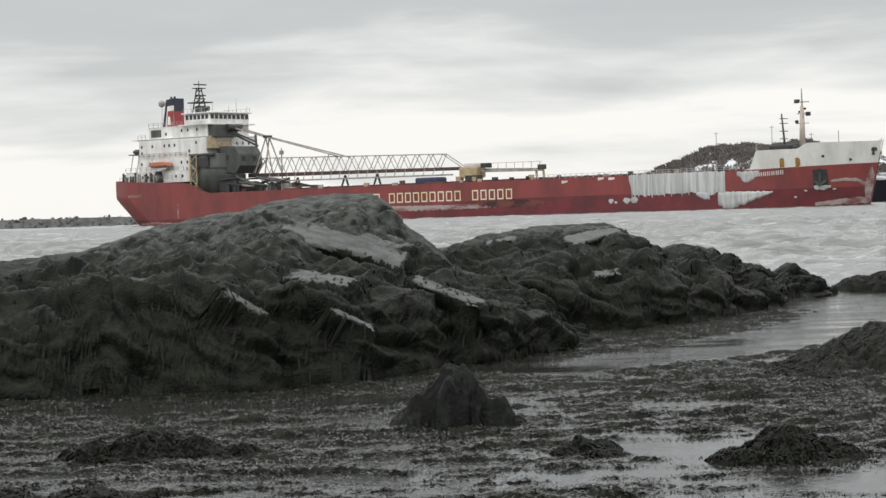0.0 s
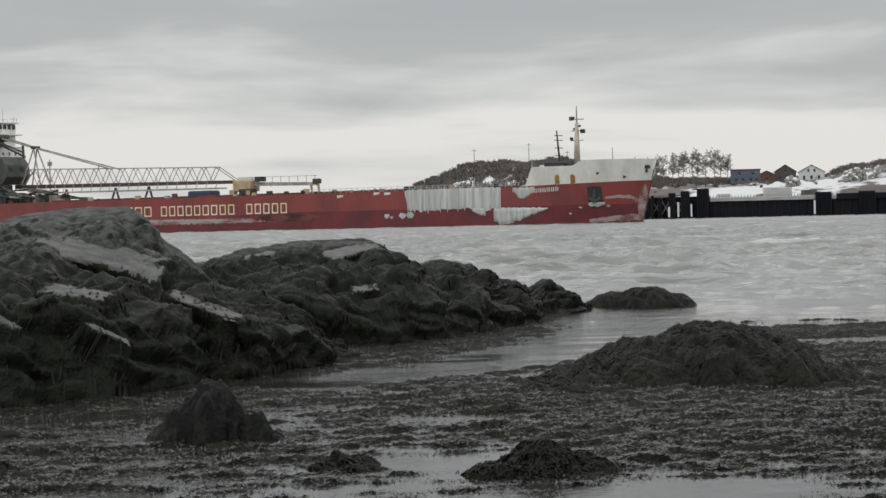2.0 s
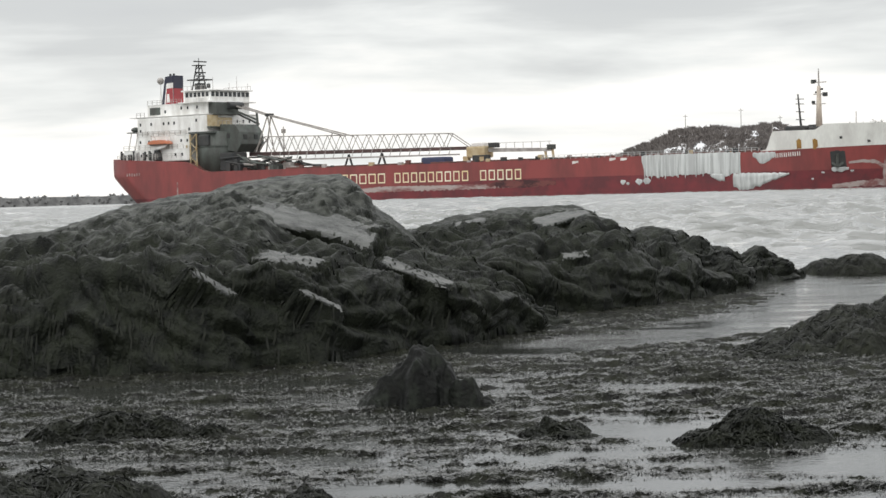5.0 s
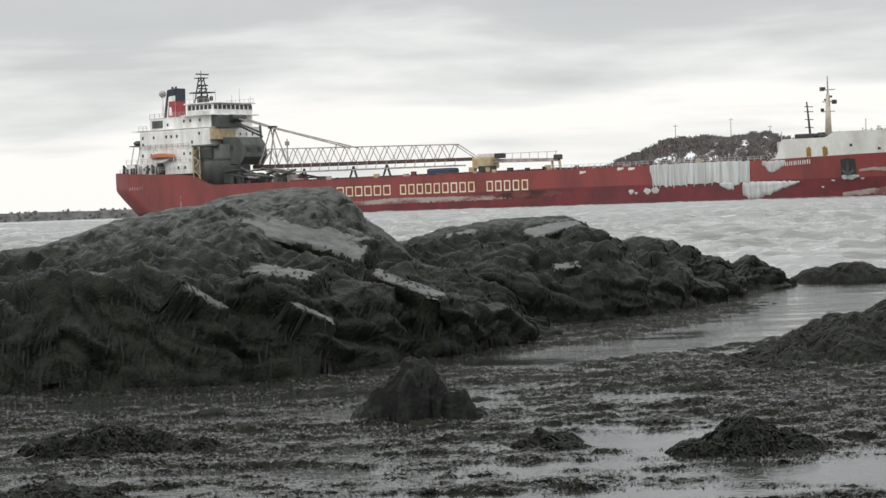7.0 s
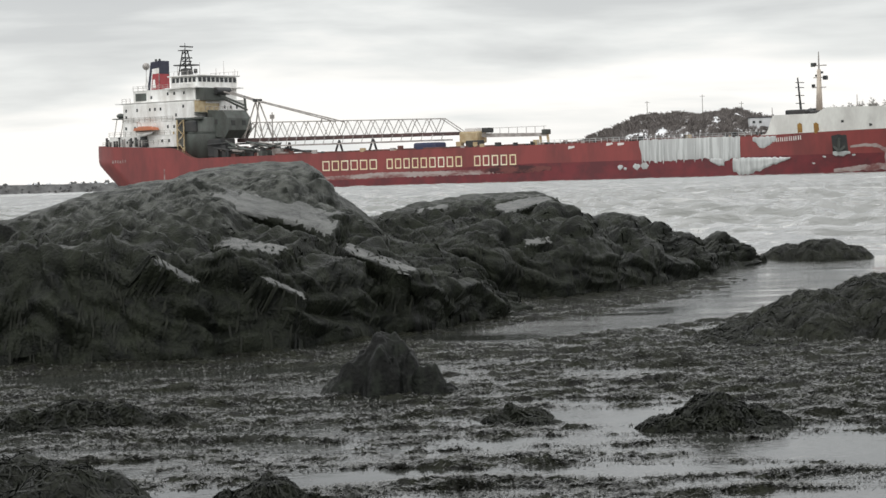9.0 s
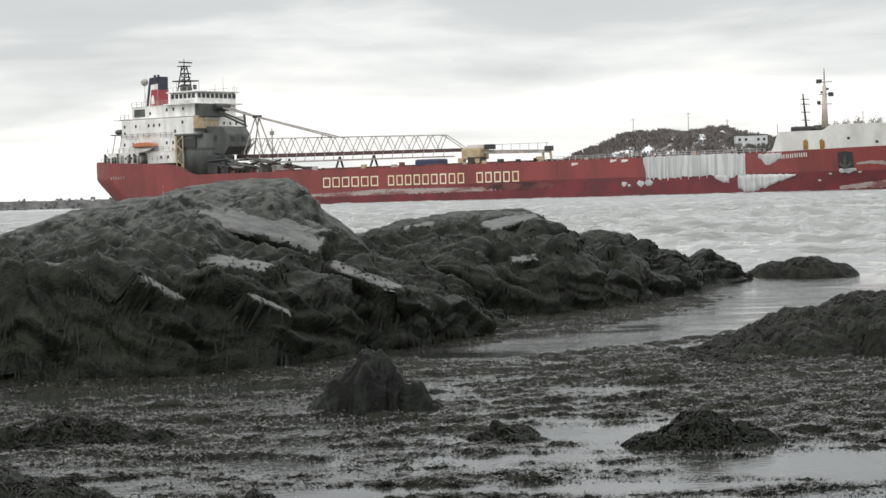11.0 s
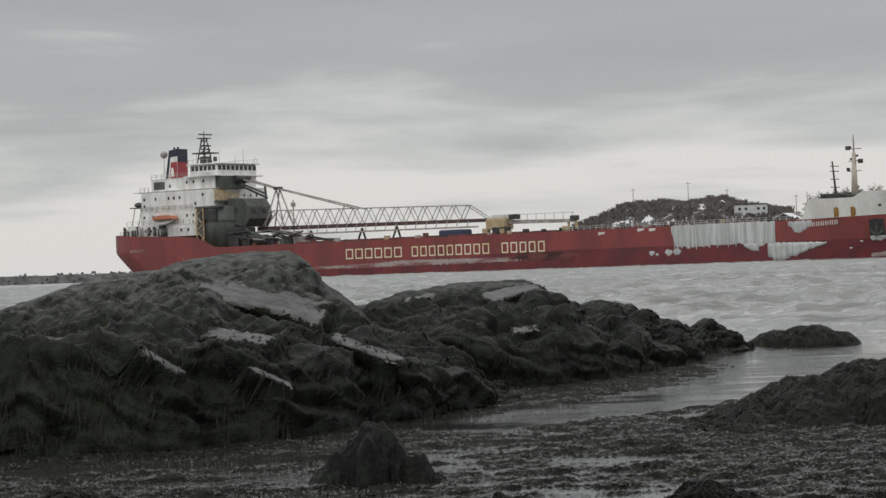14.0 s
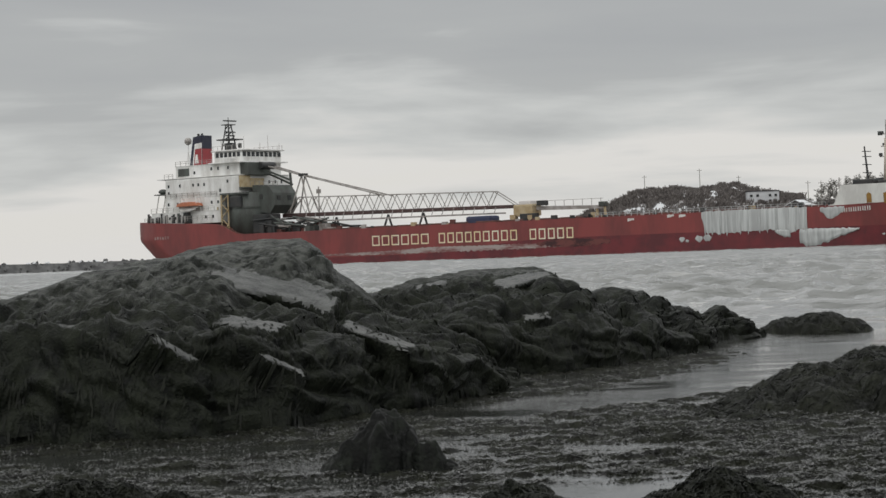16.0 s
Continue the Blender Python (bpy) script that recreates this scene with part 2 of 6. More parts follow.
# calm lanes between rippled ones
_lm, _ln, _lr, _lx = _n.new("ShaderNodeMapping"), _n.new("ShaderNodeTexNoise"), _n.new("ShaderNodeMapRange"), _n.new("ShaderNodeMath")
_lm.inputs["Scale"].default_value = (0.45, 1.5, 1.0)
_ln.inputs["Scale"].default_value, _ln.inputs["Detail"].default_value = 1.0, 4
_lr.inputs[1].default_value, _lr.inputs[2].default_value, _lr.inputs[3].default_value, _lr.inputs[4].default_value = 0.40, 0.60, 0.25, 1.5
_lx.operation = "MULTIPLY"
_l.new(_tc.outputs["Object"], _lm.inputs[0])
_l.new(_lm.outputs[0], _ln.inputs["Vector"])
_l.new(_ln.outputs[0], _lr.inputs[0])
_l.new(_lr.outputs[0], _lx.inputs[0])
_l.new(_calm.outputs[0], _lx.inputs[1])
_l.new(_lx.outputs[0], _bp.inputs["Distance"])
_l.new(_tc.outputs["Object"], _mp.inputs[0])
_l.new(_mp.outputs[0], _nz.inputs["Vector"])
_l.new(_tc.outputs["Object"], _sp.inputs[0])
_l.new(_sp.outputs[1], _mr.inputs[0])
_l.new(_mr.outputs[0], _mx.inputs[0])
# long pale streaks of foam drawn out by the current
_fm, _fn, _fr, _fx = _n.new("ShaderNodeMapping"), _n.new("ShaderNodeTexNoise"), _n.new("ShaderNodeMapRange"), _n.new("ShaderNodeMix")
_fm.inputs["Scale"].default_value = (0.035, 0.16, 1.0)
_fm.inputs["Rotation"].default_value = (0, 0, radians(-12))
_fn.inputs["Scale"].default_value, _fn.inputs["Detail"].default_value, _fn.inputs["Roughness"].default_value = 1.0, 7, 0.62
_fr.inputs[1].default_value, _fr.inputs[2].default_value = 0.58, 0.72
_fx.data_type = "RGBA"
_fx.inputs[7].default_value = (0.55, 0.55, 0.53, 1)
_l.new(_tc.outputs["Object"], _fm.inputs[0])
_l.new(_fm.outputs[0], _fn.inputs["Vector"])
_l.new(_fn.outputs[0], _fr.inputs[0])
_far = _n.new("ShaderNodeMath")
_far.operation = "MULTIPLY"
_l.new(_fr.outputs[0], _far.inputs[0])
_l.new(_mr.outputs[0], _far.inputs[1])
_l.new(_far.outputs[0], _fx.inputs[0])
_l.new(_mx.outputs[2], _fx.inputs[6])
_l.new(_fx.outputs[2], _b.inputs["Base Color"])
_rr = _n.new("ShaderNodeMapRange")
_rr.inputs[1].default_value, _rr.inputs[2].default_value, _rr.inputs[3].default_value, _rr.inputs[4].default_value = 40.0, 260.0, 0.05, 0.18
_l.new(_sp.outputs[1], _rr.inputs[0])
_l.new(_rr.outputs[0], _b.inputs["Roughness"])
_l.new(_nz.outputs[0], _bp.inputs["Height"])
# wind chop on the open water
_cm, _cn, _cb, _cd = _n.new("ShaderNodeMapping"), _n.new("ShaderNodeTexNoise"), _n.new("ShaderNodeBump"), _n.new("ShaderNodeMapRange")
_cm.inputs["Scale"].default_value = (0.8, 1.7, 1.0)
_cn.inputs["Scale"].default_value, _cn.inputs["Detail"].default_value, _cn.inputs["Roughness"].default_value = 0.9, 6, 0.6
_cd.inputs[1].default_value, _cd.inputs[2].default_value, _cd.inputs[3].default_value, _cd.inputs[4].default_value = 26.0, 55.0, 0.0, 0.30
_l.new(_tc.outputs["Object"], _cm.inputs[0])
_l.new(_cm.outputs[0], _cn.inputs["Vector"])
_l.new(_sp.outputs[1], _cd.inputs[0])
_l.new(_cd.outputs[0], _cb.inputs["Distance"])
_l.new(_cn.outputs[0], _cb.inputs["Height"])
_l.new(_bp.outputs[0], _cb.inputs["Normal"])
_l.new(_cb.outputs[0], _b.inputs["Normal"])


# ---- building tools ----
def link_mesh(name, me, material, parent=None, label="", smooth=False):
    me.materials.append(material)
    if smooth:
        me.polygons.foreach_set("use_smooth", np.ones(len(me.polygons), dtype=bool))
    ob = new(name, me)
    if parent:
        ob.parent = parent
    if label:
        ob["label"] = label
    return ob


def part(name, bm, material, parent, label="", smooth=False):
    me = bpy.data.meshes.new(name)
    bmesh.ops.recalc_face_normals(bm, faces=bm.faces)
    bm.to_mesh(me)
    bm.free()
    return link_mesh(name, me, material, parent, label, smooth)


def array_mesh(name, verts, quads):
    """A mesh from arrays of vertices (n, 3) and quads (m, 4)."""
    me = bpy.data.meshes.new(name)
    verts, quads = np.asarray(verts, dtype=np.float32), np.asarray(quads, dtype=np.int32)
    me.vertices.add(len(verts))
    me.vertices.foreach_set("co", verts.ravel())
    me.loops.add(quads.size)
    me.loops.foreach_set("vertex_index", quads.ravel())
    me.polygons.add(len(quads))
    me.polygons.foreach_set("loop_start", np.arange(0, quads.size, 4, dtype=np.int32))
    me.polygons.foreach_set("loop_total", np.full(len(quads), 4, dtype=np.int32))
    me.update(calc_edges=True)
    return me


def grid_quads(rows, cols, wrap=False):
    i = np.arange(rows - 1)[:, None] * cols + np.arange(cols if wrap else cols - 1)[None, :]
    j = i + 1
    if wrap:
        j = np.arange(rows - 1)[:, None] * cols + (np.arange(cols)[None, :] + 1) % cols
    return np.stack([i, j, j + cols, i + cols], -1).reshape(-1, 4)


def gnoise(x, y, seed=0):
    """Smooth noise in about -1 to 1 at the places x, y."""
    x, y = np.asarray(x, float), np.asarray(y, float)
    xi, yi = np.floor(x).astype(np.int64), np.floor(y).astype(np.int64)
    fx, fy = x - xi, y - yi

    def corner(dx, dy):
        k = (xi + dx) * 374761393 + (yi + dy) * 668265263 + seed * 982451653
        k = (k ^ (k >> 13)) * 1274126177
        a = ((k ^ (k >> 16)) & 0xFFFF) / 65536.0 * 2 * np.pi
        return np.cos(a) * (fx - dx) + np.sin(a) * (fy - dy)

    u, v = fx ** 3 * (fx * (fx * 6 - 15) + 10), fy ** 3 * (fy * (fy * 6 - 15) + 10)
    low = corner(0, 0) * (1 - u) + corner(1, 0) * u
    high = corner(0, 1) * (1 - u) + corner(1, 1) * u
    return (low * (1 - v) + high * v) * 1.5


def fbm(x, y, octaves=4, seed=0, gain=0.5):
    total, amp = 0, 1.0
    for k in range(octaves):
        total = total + amp * gnoise(x * 2 ** k, y * 2 ** k, seed + 17 * k)
        amp *= gain
    return total


def ridged(x, y, octaves=3, seed=0):
    total, amp = 0, 1.0
    for k in range(octaves):
        total = total + amp * (1 - 2 * np.abs(gnoise(x * 2 ** k, y * 2 ** k, seed + 31 * k)))
        amp *= 0.5
    return total


def box(bm, lo, hi):
    """A box between two corners."""
    lo, hi = Vector(lo), Vector(hi)
    m = Matrix.Translation((lo + hi) / 2) @ Matrix.Diagonal((*(hi - lo), 1))
    return bmesh.ops.create_cube(bm, size=1, matrix=m)["verts"]


def beam(bm, a, b, w, d=None):
    """A square bar from a to b."""
    a, b = Vector(a), Vector(b)
    m = Matrix.Translation((a + b) / 2) @ (b - a).to_track_quat("Z", "Y").to_matrix().to_4x4() @ Matrix.Diagonal((w, d or w, (b - a).length, 1))
    return bmesh.ops.create_cube(bm, size=1, matrix=m)["verts"]


def tube(bm, a, b, r, r2=None, n=10):
    """A round bar from a to b, tapered from r to r2."""
    a, b = Vector(a), Vector(b)
    m = Matrix.Translation((a + b) / 2) @ (b - a).to_track_quat("Z", "Y").to_matrix().to_4x4()
    return bmesh.ops.create_cone(bm, cap_ends=True, segments=n, radius1=r, radius2=r if r2 is None else r2, depth=(b - a).length, matrix=m)["verts"]


def prism(bm, outline, y0, y1):
    """A solid with an outline in x and z, from y0 to y1."""
    a = [bm.verts.new((x, y0, z)) for x, z in outline]
    b = [bm.verts.new((x, y1, z)) for x, z in outline]
    bm.faces.new(a)
    bm.faces.new(b[::-1])
    for i in range(len(a)):
        j = (i + 1) % len(a)
        bm.faces.new((a[i], b[i], b[j], a[j]))


def made(fill, *args):
    bm = bmesh.new()
    fill(bm, *args)
    return bm


def bevelled(bm, w):
    bmesh.ops.bevel(bm, geom=bm.edges[:], offset=w, segments=2, affect="EDGES", profile=0.6)
    return bm

def smooth_step(t):
    t = np.clip(t, 0, 1)
    return t * t * (3 - 2 * t)


# ---- sea ----
def azimuths(fine, lo=-17.0, hi=24.0):
    """Directions round the whole circle, close together over the bay."""
    return np.radians(np.concatenate([np.linspace(lo, hi, fine), np.linspace(hi + 4, 360 + lo - 4, 70)]))


def build_sea():
    az = azimuths(520)
    dist = 1.4 / np.linspace(1.4 / 5.0, 1.4 / 4600.0, 300)
    dist = np.sort(np.concatenate([dist, np.linspace(33, 140, 200), np.linspace(142, 420, 120)]))
    r, a = np.meshgrid(dist, az, indexing="ij")
    x, y = r * np.sin(a), r * np.cos(a)
    swell = np.clip((r - 27) / 25, 0, 1) * np.clip(1.6 - r / 700, 0.0, 1.2)
    z = swell * (0.20 * fbm(x / 5.0, y / 2.4, 3, 5) + 0.14 * ridged(x / 2.6, y / 1.2, 2, 9) + 0.07 * gnoise(x / 16, y / 7, 3))
    z = z - 0.05 * swell
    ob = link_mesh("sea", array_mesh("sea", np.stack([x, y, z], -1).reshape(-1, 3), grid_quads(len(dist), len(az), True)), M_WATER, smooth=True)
    return tagged(ob, "choppy grey sea water, still in the shallow pools", "water", kind="structure")


build_sea()


# ---- shore: the weedy flat with its pools ----
POOLS = [(1.45, 11.95, 0.50, 0.30, 0.09), (2.4, 10.3, 0.65, 0.40, 0.10), (2.1, 8.5, 0.6, 0.45, 0.08), (0.0, 9.85, 0.40, 0.14, 0.07),
         (0.05, 8.95, 0.22, 0.16, 0.07), (-0.85, 9.35, 0.16, 0.18, 0.07), (1.3, 9.7, 0.5, 0.15, 0.05), (0.9, 10.9, 0.5, 0.16, 0.04),
         (0.3, 15.7, 0.9, 0.3, 0.03), (1.9, 14.6, 0.6, 0.25, 0.05), (-2.2, 15.3, 1.6, 0.22, 0.06), (-1.0, 14.0, 0.7, 0.12, 0.05),
         (-0.5, 15.5, 0.8, 0.2, 0.05), (6.6, 22.0, 1.6, 0.5, 0.07), (7.5, 25.5, 2.0, 0.6, 0.06), (5.6, 14.3, 0.9, 0.2, 0.04)]
CHANNEL = [(0.9, 18.2), (1.75, 18.9), (2.9, 20.4), (4.2, 22.6), (5.6, 26.0), (7.6, 31.5), (10, 36)]


def flat_height(x, y):
    z = -0.015 + 0.030 * fbm(x / 0.85, y / 0.40, 3, 40) + 0.022 * fbm(x / 0.24, y / 0.24, 2, 43) + 0.012 * ridged(x / 0.10, y / 0.12, 2, 44) + 0.011 * gnoise(x / 0.035, y / 0.05, 47)
    z = z + 0.035 * np.exp(-((x - 3.1) / 1.7) ** 2 - ((y - 15.2) / 2.0) ** 2) + 0.012 * np.exp(-((x + 1.5) / 2.5) ** 2 - ((y - 13.6) / 0.9) ** 2)
    z = z + 0.040 * np.exp(-((x - 4.1) / 1.2) ** 2 - ((y - 12.9) / 1.5) ** 2) + 0.02 * np.exp(-((x - 2.9) / 0.7) ** 2 - ((y - 13.2) / 1.0) ** 2)
    z = z + 0.014 * smooth_step((y - 14.0) / 2.5) + 0.022 * smooth_step((x - 4.6) / 1.0)
    for cx, cy, rx, ry, depth in POOLS:
        z = z - depth * np.exp(-(((x - cx) / rx) ** 2 + ((y - cy) / ry) ** 2) ** 1.3)
    near = np.full(x.shape, 99.0)
    for (ax, ay), (bx, by) in zip(CHANNEL, CHANNEL[1:]):
        t = np.clip(((x - ax) * (bx - ax) + (y - ay) * (by - ay)) / ((bx - ax) ** 2 + (by - ay) ** 2), 0, 1)
        near = np.minimum(near, np.hypot(x - ax - t * (bx - ax), y - ay - t * (by - ay)) / (0.58 + 0.035 * np.clip(ay - 18, 0, 20)))
    z = z - 0.13 * np.exp(-near ** 3) * (0.75 + 0.5 * gnoise(x / 0.9, y / 0.5, 51))
    r = np.hypot(x, y)
    z = z - np.clip((r - 27) / 8, 0, 1) * 0.5
    return z


def build_flat():
    az = azimuths(860)
    dist = 1.4 / np.linspace(1.4 / 6.5, 1.4 / 40.0, 360)
    dist = np.concatenate([[0.0, 2, 4], dist, [60, 120, 300, 4700]])
    r, a = np.meshgrid(dist, az, indexing="ij")
    x, y = r * np.sin(a), r * np.cos(a)
    z = flat_height(x, y)
    z[dist > 50] = -3.0
    ob = link_mesh("ground", array_mesh("ground", np.stack([x, y, z], -1).reshape(-1, 3), grid_quads(len(dist), len(az), True)), M_FLAT, smooth=True)
    return tagged(ob, "dark tidal flat strewn with wet rockweed", "ground", kind="structure")


ground = build_flat()


def ribbons(name, start, way, height, rng, length, width, material, parent, lift=0.012, steps=3, label=""):
    """Weed fronds: narrow strips that begin at start (n, 2), run along way (n, 2) and lie on the surface height(x, y)."""
    n = len(start)
    ln = length * rng.uniform(0.5, 1.3, n)
    wd = width * rng.uniform(0.6, 1.3, n)
    side = np.stack([-way[:, 1], way[:, 0]], -1)
    curl = rng.normal(0, 0.35, n)
    rows = []
    p, d = start.copy(), way.copy()
    for k in range(steps + 1):
        z = height(p[:, 0], p[:, 1]) + lift * (0.3 + rng.uniform(0, 1, n)) * (1 if k < steps else 0.3)
        if k:
            z = np.maximum(z, rows[-1][2] - ln / steps)
        half = wd * (0.5 if k in (0, steps) else 1.0) * 0.5
        rows.append((p.copy(), half, z))
        if k == steps:
            break
        h1 = height(p[:, 0] + d[:, 0] * 0.02, p[:, 1] + d[:, 1] * 0.02)
        slope = (height(p[:, 0], p[:, 1]) - h1) / 0.02
        step = ln / steps / np.sqrt(1 + slope ** 2)
        ang = curl / steps
        d = np.stack([d[:, 0] * np.cos(ang) - d[:, 1] * np.sin(ang), d[:, 0] * np.sin(ang) + d[:, 1] * np.cos(ang)], -1)
        p = p + d * step[:, None]
    verts = np.zeros((n, steps + 1, 2, 3))
    for k, (q, half, z) in enumerate(rows):
        for s, sg in ((0, -1), (1, 1)):
            verts[:, k, s, :2] = q + side * (sg * half)[:, None]
            verts[:, k, s, 2] = z + sg * half * 0.4
    base = np.arange(n)[:, None] * (2 * steps + 2)
    quads = np.stack([base + 2 * np.arange(steps)[None, :] + o for o in (0, 1, 3, 2)], -1).reshape(-1, 4)
    ob = link_mesh(name, array_mesh(name, verts.reshape(-1, 3), quads), material, parent, label)
    return tagged(ob, kind="stuff")


def build_flat_weed():
    """Short tufts of weed that stand out of the mud and the shallow water."""
    rng = np.random.default_rng(7)
    n = 640000
    r = 1.4 / rng.uniform(1.4 / 31.0, 1.4 / 7.0, n)
    a = np.radians(rng.uniform(-13.5, 21, n))
    x, y = r * np.sin(a), r * np.cos(a)
    z = flat_height(x, y)
    thick = np.clip((z + 0.036) / 0.034, 0, 1) * np.clip(0.80 + 1.1 * gnoise(x / 0.16, y / 0.14, 61) + 0.7 * gnoise(x / 0.6, y / 0.5, 67), 0.05, 1)
    keep = (z > -0.038) & (rng.random(n) < thick)
    x, y, z, r = x[keep], y[keep], z[keep], r[keep]
    n = len(x)
    turn = rng.uniform(0, 2 * np.pi, n)
    long = rng.uniform(0.014, 0.055, n)
    tall = rng.uniform(0.002, 0.013, n) * np.clip((z + 0.06) / 0.05, 0.3, 1)
    half = rng.uniform(0.002, 0.005, n)
    dx, dy = np.cos(turn), 0.8 * np.sin(turn)
    foot = np.maximum(z, -0.004)
    v = np.zeros((n, 4, 3))
    for k, (u, s, h) in enumerate(((0, -1, 0), (0, 1, 0), (1, 0.6, 1), (1, -0.6, 1))):
        v[:, k, 0], v[:, k, 1], v[:, k, 2] = x + dx * long * u - dy * half * s, y + dy * long * u + dx * half * s, foot + tall * h
    ob = link_mesh("rockweed", array_mesh("rockweed", v.reshape(-1, 3), np.arange(n * 4).reshape(-1, 4)), M_FROND_PALE)
    return tagged(ob, "short tufts of wet rockweed on the flat", "seaweed", kind="stuff")


build_flat_weed()


# ---- rocks ----
def curve(points):
    """A smooth line through a few plan points: x against a value."""
    xs, vs = zip(*points)
    grid = np.linspace(xs[0], xs[-1], 400)
    v = np.interp(grid, xs, vs)
    k = np.exp(-np.linspace(-2, 2, 7) ** 2)
    v = np.convolve(np.pad(v, 3, mode="edge"), k / k.sum(), "valid")
    return lambda x: np.interp(x, grid, v)


def billow(x, y, octaves=2, seed=0):
    """Rounded swellings parted by creases, from 0 to about 1."""
    total, amp = 0, 0.7
    for k in range(octaves):
        total = total + amp * np.minimum(np.abs(gnoise(x * 2 ** k, y * 2 ** k, seed + 13 * k)) * 1.6, 1)
        amp *= 0.45
    return total


class Bed:
    """A bare bedding face from p1 down to p2, width deep, that leans back by face degrees: the rock is planed off along it, and breaks away under its near edge."""

    def __init__(self, p1, p2, width, face, seed):
        self.p, p2 = np.array(p1), np.array(p2)
        self.mid, self.seed, self.width = (self.p + p2) / 2, seed, width
        self.length = np.linalg.norm(p2 - self.p)
        self.ax = (p2 - self.p) / self.length
        ay = np.array((0, math.cos(radians(face)), math.sin(radians(face))))
        ay = ay - self.ax * ay.dot(self.ax)
        self.ay = ay / np.linalg.norm(ay)
        self.az = np.cross(self.ax, self.ay)
        if self.az[2] < 0:
            self.az = -self.az

    def inside(self, q):
        """Above zero on the face, with a ragged outline drawn out along the dip."""
        d = q - self.mid
        u, v, w = d @ self.ax / (self.length / 2), d @ self.ay / (self.width / 2), d @ self.az
        rag = 0.34 * fbm(u * 2.6 + self.seed, v * 1.5, 4, self.seed, 0.6)
        v = v - 0.35 * u
        return np.minimum(1 - np.abs(u) ** 1.5, (1 - np.abs(v)) * 0.9) + rag, u, v, w

    def flatten(self, q):
        m, u, v, w = self.inside(q)
        near = np.exp(-np.clip(np.abs(w) - 0.25, 0, 9) ** 2 / 0.02)
        hold = smooth_step((m + 0.35) / 0.35) * near
        grain = 0.006 * fbm(u * self.length / 0.25, v * self.width / 0.06, 3, self.seed + 3)
        q = q + self.az * ((grain - w) * hold)[..., None]
        # hollow under the near edge
        under = np.exp(-((v + 1.30) / 0.28) ** 2) * np.clip(1.15 - np.abs(u), 0, 1) * near
        return q + np.array((0, 1.0, -0.35)) * (min(0.20, 0.45 * self.width) * under)[..., None]

    def build(self, q, parent):
        """The bare face as a thin sheet of its own over the planed rock."""
        m, u, v, w = self.inside(q)
        keep = (m > 0.02) & (np.abs(w) < 0.06)
        rows, cols = m.shape
        quads = grid_quads(rows, cols)
        flag = keep.ravel()
        quads = quads[flag[quads].all(1)]
        if len(quads) < 6:
            return None
        used, index = np.unique(quads, return_inverse=True)
        lift = 0.004 * np.clip(m.ravel()[used] * 6, -0.3, 1)
        pts = q.reshape(-1, 3)[used] + self.az * lift[:, None]
        return link_mesh("slab", array_mesh("slab", pts, index.reshape(-1, 4)), M_SLAB, parent, "bare wet grey rock slab", smooth=True)


